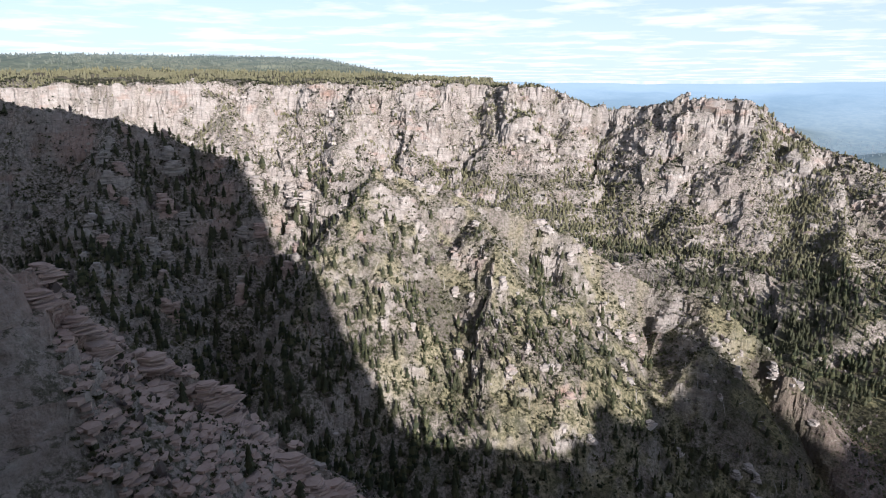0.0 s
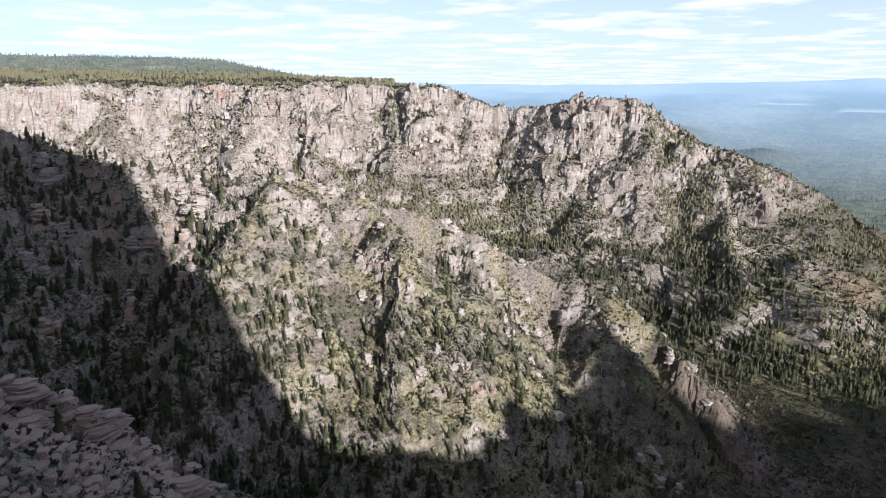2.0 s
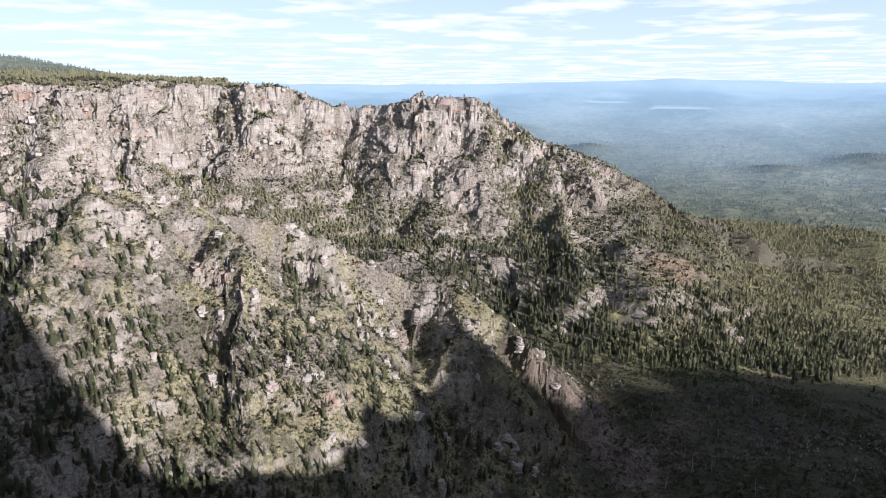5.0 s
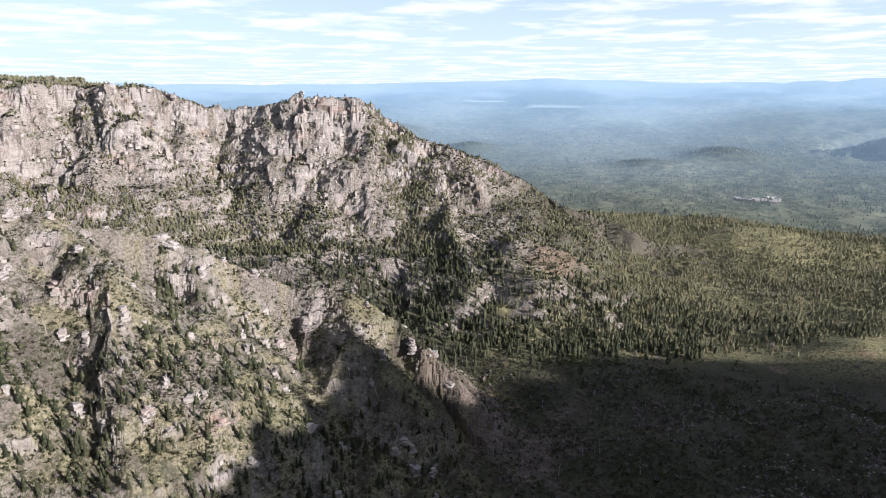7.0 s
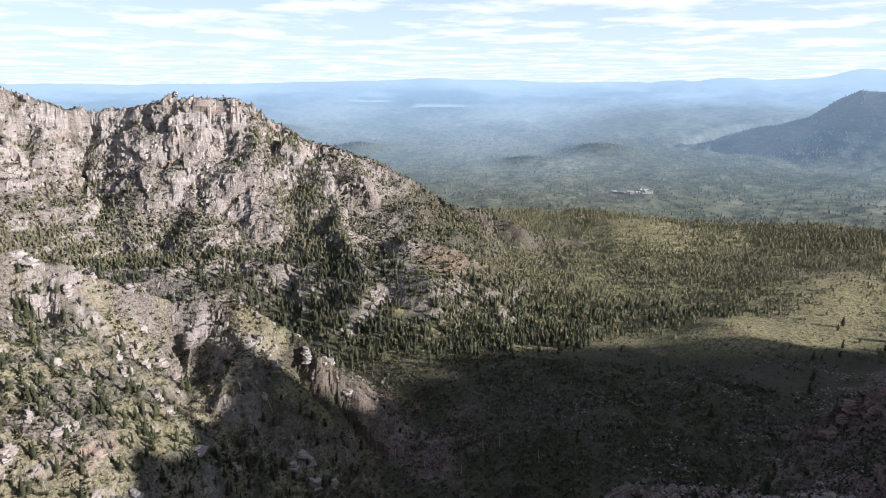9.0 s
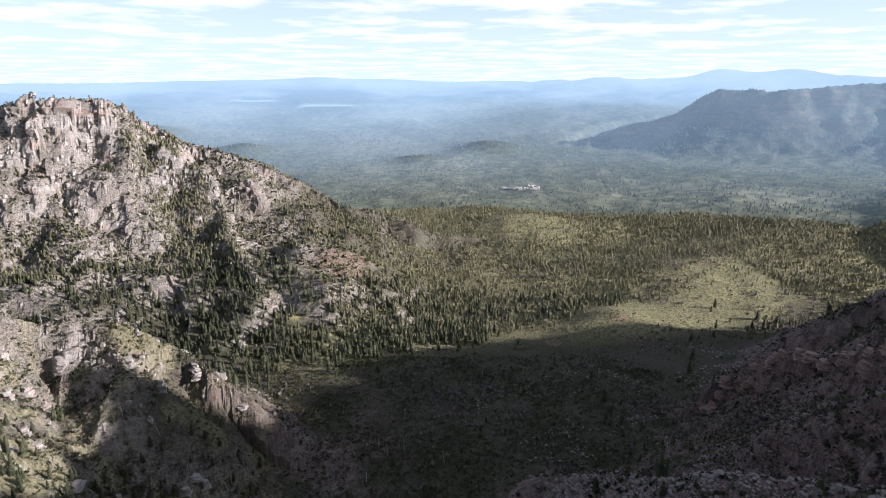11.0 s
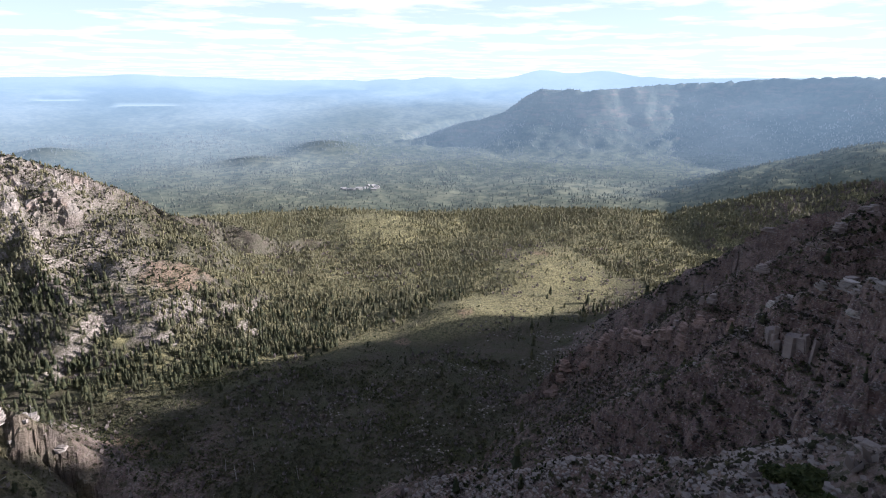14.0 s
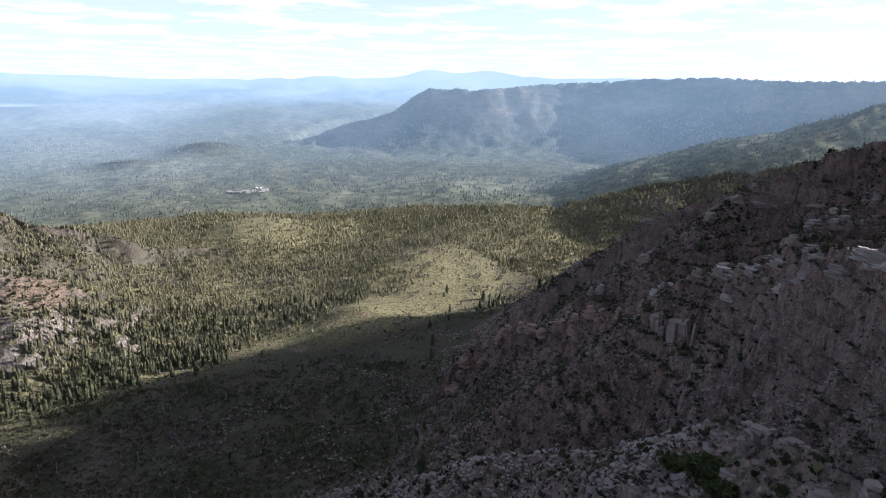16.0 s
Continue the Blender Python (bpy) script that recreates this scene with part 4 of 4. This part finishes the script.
shrubs("canyon_spur_shrubs", "dark green scrub and young conifers between the beds of the canyon spur", 16000, 110, 330, 325, 1.2, 4.2, M_FIR, CLUMPS,
       lambda x, y, z, sl, rk: spur_zone(x, y) * smooth(-0.25, 0.2, fbm(x, y, 24, 3, 235)) * smooth(300, 250, z))
shrubs("hillside_scrub", "dark leafless scrub over the shaded hillside", 170000, 250, 900, 327, 1.3, 4.2, M_HEATH, SMALL,
       lambda x, y, z, sl, rk: smooth(240, 330, x) * smooth(640, 520, y) * smooth(15, 50, z) * smooth(-0.3, 0.15, fbm(x, y, 22, 3, 237)), lift=0.2)
shrubs("valley_scrub", "dark green scrub in patches over the shaded valley floor", 26000, 420, 900, 329, 1.6, 4.6, M_FIR, SMALL,
       lambda x, y, z, sl, rk: smooth(100, 170, x) * smooth(760, 700, y) * smooth(60, 35, z) * (0.2 + 0.8 * smooth(-0.1, 0.2, fbm(x, y, 38, 4, 239))), lift=0.1)
shrubs("valley_thickets", "pale leafless thickets in drifts over the shaded valley floor", 16000, 380, 760, 331, 2.5, 6.0, M_BARE, THIN,
       lambda x, y, z, sl, rk: smooth(60, 120, x) * smooth(640, 580, y) * smooth(80, 40, z) * smooth(0.05, 0.3, fbm(x, y, 70, 4, 241)), "thicket")
shrubs("brow_scrub", "low dark scrub rooted between broken slabs on the lower ridge", 70000, 60, 330, 333, 0.5, 1.9, M_HEATH, SMALL,
       lambda x, y, z, sl, rk: smooth(60, 110, x) * smooth(345, 300, y) * smooth(-0.2, 0.15, fbm(x, y, 9, 3, 243)), lift=0.1)
FLATS = [stone_shape(GEN, 0.18 + 0.15 * GEN.random()) for _ in range(8)]
shrubs("scree_stones", "pale flat stones scattered through dark heath on the hillside", 80000, 200, 900, 318, 0.6, 3.0, M_GREY, FLATS,
       lambda x, y, z, sl, rk: smooth(240, 330, x) * smooth(640, 520, y) * smooth(-0.1, 0.3, fbm(x, y, 30, 3, 231)), "rocks")
shrubs("ridge_slabs", "thin grey slabs broken over the lower ridge", 60000, 60, 330, 321, 0.4, 2.4, M_GREY, FLATS,
       lambda x, y, z, sl, rk: smooth(60, 110, x) * smooth(345, 300, y) * smooth(-0.3, 0.1, fbm(x, y, 18, 3, 233)), "rocks", lift=0.1)
shrubs("canyon_spur_blocks", "pinkish broken beds of rock on the canyon spur", 16000, 150, 330, 323, 1.6, 6.5, M_PINK, FLATS,
       lambda x, y, z, sl, rk: smooth(-275, -255, x) * smooth(-95, -115, x) * smooth(85, 105, y) * smooth(275, 255, y) * smooth(70, 130, z), "rocks", lift=0.2)
shrubs("cliff_blocks", "weathered blocks on the far cliff faces", 14000, 1000, 1400, 319, 2.5, 9.0, M_ROCK, STONES,
       lambda x, y, z, sl, rk: smooth(0.3, 0.9, rk) * smooth(120, 200, z), "rocks")


# ---- rock outcrops ----
SLABS, PINK_SLABS, BROWN_SLABS, GREY_SLABS, RED_SLABS = [[raw_mesh("slab", *stone_shape(GEN, 1.0, 5 + k % 2), m) for k in range(9)] for m in (M_ROCK, M_PINK, M_BROWN, M_GREY, M_RED)]


def outcrop(x, y, wide, high, g, label, group, kinds=None, thin=1.0, aim=None, long=1.0):
    """A stack of broken beds of rock; each bed is a part."""
    z = float(ground_at(np.array([x]), np.array([y]))[0][0])
    top = new({"canyon ribs": "cliff_rib", "ridge slabs": "slab_stack", "hillside ledges": "rock_ledge", "spur outcrops": "rock_ledge"}.get(group, "rock_outcrop"))
    top.location, top.rotation_euler = (x, y, z), (0, 0, 6.28 * g.random() if aim is None else aim + 0.5 * (g.random() - 0.5))
    h = -0.7 * high
    i = 0
    while h < high:
        th = high * (0.16 + 0.3 * g.random() ** 1.5) * thin
        f = 1.1 - 0.4 * h / high
        slab = part("slab", (kinds or SLABS)[g.integers(0, 9)], M_ROCK, top)
        slab.location = ((g.random() - 0.5) * 0.16 * wide, (g.random() - 0.5) * 0.16 * wide, h + th / 2)
        slab.scale = (long * wide * f * (0.85 + 0.5 * g.random()), wide * f * (0.65 + 0.5 * g.random()), th * 1.06)
        slab.rotation_euler = (0.12 * (g.random() - 0.5), 0.12 * (g.random() - 0.5), 0.9 * (g.random() - 0.5) / long)
        h += th
        i += 1
    return tagged(top, label, "rock", group)


def along(pts, step, g, jitter):
    """Places along a crest line."""
    out = []
    for (x0, y0, z0), (x1, y1, z1) in zip(pts, pts[1:]):
        ln = math.hypot(x1 - x0, y1 - y0)
        for k in range(max(1, int(ln / step))):
            f = (k + g.random()) * step / ln
            if f < 1:
                out.append((x0 + (x1 - x0) * f + jitter * g.normal(), y0 + (y1 - y0) * f + jitter * g.normal()))
    return out


def outcrops():
    g = np.random.default_rng(401)
    for x, y in along(NEAR[5:], 13, g, 5):
        outcrop(x, y, 4 + 5 * g.random(), 2 + 3.5 * g.random() ** 2, g, "weathered pale bedded rock outcrop on the ridge crest", "ridge outcrops")
    for k in range(60):
        x, y = -300 + 370 * g.random(), 440 + 180 * g.random()
        outcrop(x, y, 4 + 5 * g.random(), 2.5 + 5 * g.random() ** 2, g, "craggy buff rock tower standing on the steep slope", "slope towers")
    for x, y in along(FORE[:-1], 2.7, g, 3.0):
        outcrop(x, y, 1.4 + 2.2 * g.random(), 0.5 + 1.6 * g.random() ** 2, g, "stack of thin grey broken slabs on the lower ridge", "ridge slabs", GREY_SLABS)
    for x, y in along(STEP[:5], 6, g, 6):
        outcrop(x, y, 3 + 5 * g.random(), 1.5 + 3 * g.random(), g, "pale grey weathered ledge on the brow of the valley spur", "spur outcrops", GREY_SLABS if g.random() < 0.85 else SLABS, 0.5, 1.0, 1.5)
    for x, y in along(STEP[4:], 5, g, 5):
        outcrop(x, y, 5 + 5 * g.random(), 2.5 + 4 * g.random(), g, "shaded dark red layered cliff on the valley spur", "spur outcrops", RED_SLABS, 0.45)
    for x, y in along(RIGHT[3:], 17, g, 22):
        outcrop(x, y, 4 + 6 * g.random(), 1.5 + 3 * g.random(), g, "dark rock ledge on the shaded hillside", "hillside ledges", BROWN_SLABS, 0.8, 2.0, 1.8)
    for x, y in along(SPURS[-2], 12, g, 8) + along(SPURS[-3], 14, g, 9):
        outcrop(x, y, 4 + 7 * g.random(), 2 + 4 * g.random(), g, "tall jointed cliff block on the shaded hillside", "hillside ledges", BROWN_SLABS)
    for x, y in along(LEFT[1:], 4.5, g, 5):
        q = 26 * g.random()
        outcrop(x + q, y - 0.4 * q, 5 + 7 * g.random(), 2.5 + 3 * g.random(), g, "layered reddish cliff block on the canyon spur", "canyon spur outcrops", PINK_SLABS, 0.42, 0.85, 1.2)
    for sp in SPURS[11:15]:
        for x, y in along(sp, 13, g, 6):
            outcrop(x, y, 7 + 8 * g.random(), 4 + 8 * g.random(), g, "layered pale cliff rib standing in the shaded canyon", "canyon ribs", PINK_SLABS if g.random() < 0.35 else SLABS, 0.45)


outcrops()


def jointed_cliff(x, y, n, high, along_x, along_y):
    """A row of tall pillars split by joints, on the shaded hillside; each pillar is a part."""
    g = np.random.default_rng(431)
    z = float(ground_at(np.array([x]), np.array([y]))[0][0])
    cliff = new("jointed_cliff")
    cliff.location = (x, y, z)
    at = 0.0
    for k in range(n):
        w, h = 3.0 + 5 * g.random() ** 1.5, high * (0.5 + 0.7 * g.random())
        px, py = along_x * at, along_y * at
        low = float(ground_at(np.array([x + px]), np.array([y + py]))[0][0]) - z
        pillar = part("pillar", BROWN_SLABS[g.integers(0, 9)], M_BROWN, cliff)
        pillar.location = (px + 1.6 * g.normal(), py + 1.6 * g.normal(), low - h * 0.05)
        pillar.scale = (w * 1.25, w * 1.3, h)
        pillar.rotation_euler = (0.25 * (g.random() - 0.5), 0.25 * (g.random() - 0.5), 6.28 * g.random())
        at += w * 0.95
    tagged(cliff, "tall brown jointed cliff of upright blocks on the shaded hillside", "rock")


jointed_cliff(424, 168, 9, 19, 0.35, 0.94)


# ---- valley hamlet ----
def box_mesh(name, x, y, z, material):
    bm = bmesh.new()
    bmesh.ops.create_cube(bm, size=1.0)
    for v in bm.verts:
        v.co = Vector((v.co.x * x, v.co.y * y, (v.co.z + 0.5) * z))
    me = bpy.data.meshes.new(name)
    bm.to_mesh(me)
    bm.free()
    me.materials.append(material)
    return me


def roof_mesh(x, y, h, material):
    v = [(-x / 2, -y / 2, 0), (x / 2, -y / 2, 0), (x / 2, y / 2, 0), (-x / 2, y / 2, 0), (-x / 2, 0, h), (x / 2, 0, h)]
    me = bpy.data.meshes.new("roof")
    me.from_pydata(v, [], [(0, 1, 5, 4), (2, 3, 4, 5), (0, 4, 3), (1, 2, 5), (0, 3, 2, 1)])
    me.materials.append(material)
    return me


M_WALL = plain_material("pale_house_wall", (0.42, 0.40, 0.36), (0.48, 0.46, 0.43), 0.4)
M_ROOF = plain_material("pale_metal_roof", (0.48, 0.46, 0.44), (0.36, 0.34, 0.32), 0.5, 0.5)


def hamlet():
    g = np.random.default_rng(501)
    for k in range(12):
        x, y = 1050 + 95 * g.random(), 1540 + 110 * g.random()
        z = float(far_ground(np.array([x]), np.array([y]))[0][0])
        a, b, h = 11 + 9 * g.random(), 8 + 4 * g.random(), 3.5 + 1.5 * g.random()
        house = new("house")
        house.location, house.rotation_euler = (x, y, z - 0.4), (0, 0, 3.14 * g.random())
        part("wall", box_mesh("wall", a, b, h, M_WALL), M_WALL, house)
        part("roof", roof_mesh(a + 1, b + 1, 2.2, M_ROOF), M_ROOF, house).location = (0, 0, h)
        tagged(house, "small pale house with a light gable roof in a forest clearing", "house", "hamlet houses")


hamlet()


# ---- plants and dead wood on the rocky ridges ----
def shrub_leaves(g, n):
    """A dense low bush, one metre wide: many small sprays."""
    v, t = [], []
    for i in range(n):
        d = g.normal(size=3)
        d /= np.linalg.norm(d)
        d[2] = abs(d[2]) * 0.8
        c = d * 0.5 * (0.45 + 0.55 * g.random()) * (1, 1, 0.85)
        a = np.cross(d, g.normal(size=3))
        a /= np.linalg.norm(a) + 1e-6
        b = np.cross(d, a) * 0.6 + d * 0.7
        w = 0.07 + 0.09 * g.random()
        o = len(v)
        v += [c - a * w, c + a * w, c + b * w * 1.6]
        t.append((o, o + 1, o + 2))
    return np.array(v), np.array(t)


def stems(g):
    v, t = [], []
    for k in range(4):
        an = k * 1.57 + g.random()
        e = np.array((0.28 * math.cos(an), 0.28 * math.sin(an), 0.35))
        o = len(v)
        for f, r in ((0.0, 0.03), (1.0, 0.012)):
            for j in range(3):
                v.append(e * f + (r * math.cos(j * 2.09), r * math.sin(j * 2.09), -0.08 * (1 - f)))
        for j in range(3):
            q = (j + 1) % 3
            t += [(o + j, o + q, o + 3 + q), (o + j, o + 3 + q, o + 3 + j)]
    return np.array(v), np.array(t)


def ridge_shrubs():
    g = np.random.default_rng(601)
    kinds = [(raw_mesh("foliage", *shrub_leaves(g, 150), M_SHRUB if k % 2 else M_FIR), raw_mesh("stem", *stems(g), M_BARK)) for k in range(6)]
    spots = along(FORE[:-2], 2.0, g, 10) + along(STEP[:-1], 7, g, 12) + along(LEFT[1:], 5, g, 9)
    for x, y in spots:
        z = float(ground_at(np.array([x]), np.array([y]))[0][0])
        w = 1.2 + 2.2 * g.random()
        k = g.integers(0, 6)
        bush = new("shrub")
        bush.location, bush.scale, bush.rotation_euler = (x, y, z), (w, w, w * (0.7 + 0.5 * g.random())), (0, 0, 6.28 * g.random())
        part("foliage", kinds[k][0], M_SHRUB, bush)
        part("stem", kinds[k][1], M_BARK, bush)
        tagged(bush, "low olive shrub growing between broken rocks" if k % 2 else "dark green juniper shrub growing between broken rocks", "shrub", "ridge shrubs")


def snag_mesh(g):
    """A dead, leafless trunk with a few broken limbs, one metre high."""
    v, t = [], []

    def limb(a, b, r0, r1):
        a, b = np.array(a), np.array(b)
        d = (b - a) / np.linalg.norm(b - a)
        p = np.cross(d, (0.3, 0.9, 0.2))
        p /= np.linalg.norm(p)
        q = np.cross(d, p)
        o = len(v)
        for c, r in ((a, r0), (b, r1)):
            for j in range(4):
                v.append(c + (p * math.cos(j * 1.571) + q * math.sin(j * 1.571)) * r)
        for j in range(4):
            k = (j + 1) % 4
            t.extend([(o + j, o + k, o + 4 + k), (o + j, o + 4 + k, o + 4 + j)])

    limb((0, 0, -0.05), (0.02, 0.01, 0.55), 0.022, 0.015)
    limb((0.02, 0.01, 0.55), (0.0, 0.03, 1.0), 0.015, 0.004)
    for k in range(8):
        z, an, ln = 0.25 + 0.65 * g.random(), 6.28 * g.random(), 0.08 + 0.16 * g.random()
        limb((0.01, 0.01, z), (ln * math.cos(an), ln * math.sin(an), z + 0.06 * g.random()), 0.007, 0.002)
    return np.array(v), np.array(t)


M_DEAD = plain_material("weathered_dead_wood", (0.42, 0.39, 0.36), (0.28, 0.25, 0.23), 3.0)


def snags():
    g = np.random.default_rng(611)
    kinds = [raw_mesh("dead_tree", *snag_mesh(g), M_DEAD) for _ in range(5)]
    for k in range(70):
        x, y = -330 + 430 * g.random(), 400 + 240 * g.random()
        if k >= 45:
            x, y = 60 + 330 * g.random(), 480 + 170 * g.random()
        z = float(ground_at(np.array([x]), np.array([y]))[0][0])
        h = 7 + 8 * g.random()
        ob = new("dead_tree", kinds[k % 5])
        ob.location, ob.scale = (x, y, z), (h, h, h)
        ob.rotation_euler = (0.25 * (g.random() - 0.5), 0.25 * (g.random() - 0.5), 6.28 * g.random())
        tagged(ob, "bare grey dead tree trunk standing on the slope", "dead tree", "dead trees")


def fallen_logs():
    g = np.random.default_rng(613)
    me = raw_mesh("fallen_log", *pine_trunk(g), M_DEAD)
    for k in range(40):
        x, y = (-320 + 400 * g.random(), 420 + 200 * g.random()) if k < 28 else (330 + 150 * g.random(), 150 + 120 * g.random())
        z = float(ground_at(np.array([x]), np.array([y]))[0][0])
        ob = new("fallen_log", me)
        h = 6 + 8 * g.random()
        a = 6.28 * g.random()
        e = float(ground_at(np.array([x + h * math.cos(a)]), np.array([y + h * math.sin(a)]))[0][0])
        ob.rotation_euler = Vector((h * math.cos(a), h * math.sin(a), e - z)).to_track_quat("Z", "X").to_euler()
        ob.location, ob.scale = (x, y, z + 0.2), (h, h, h)
        tagged(ob, "pale fallen log lying across the scree", "log", "fallen logs")


def ridge_juniper(x, y, w, h):
    """The broad green juniper on the brow of the lower ridge."""
    g = np.random.default_rng(617)
    z = float(ground_at(np.array([x]), np.array([y]))[0][0])
    tree = new("juniper_tree")
    tree.location = (x, y, z)
    crown = part("crown", raw_mesh("crown", *shrub_leaves(g, 900), M_SHRUB_GREEN), M_SHRUB_GREEN, tree)
    crown.scale, crown.location = (w, w, h), (0, 0, 0.2 * h)
    trunk = part("trunk", raw_mesh("trunk", *pine_trunk(g), M_BARK), M_BARK, tree)
    trunk.scale = (h * 1.5, h * 1.5, h * 0.6)
    tagged(tree, "broad bright green juniper on the brow of the rocky ridge", "tree", "ridge junipers")


M_SHRUB_GREEN = leaf_material("juniper_leaves", (0.045, 0.060, 0.022), (0.10, 0.115, 0.045), (0.075, 0.085, 0.035))
ridge_shrubs()
snags()
fallen_logs()
for jx, jy, jw, jh in ((141, 84, 9, 5), (133, 78, 7, 4), (147, 92, 6, 3.5), (127, 71, 8, 4)):
    ridge_juniper(jx, jy, jw, jh)
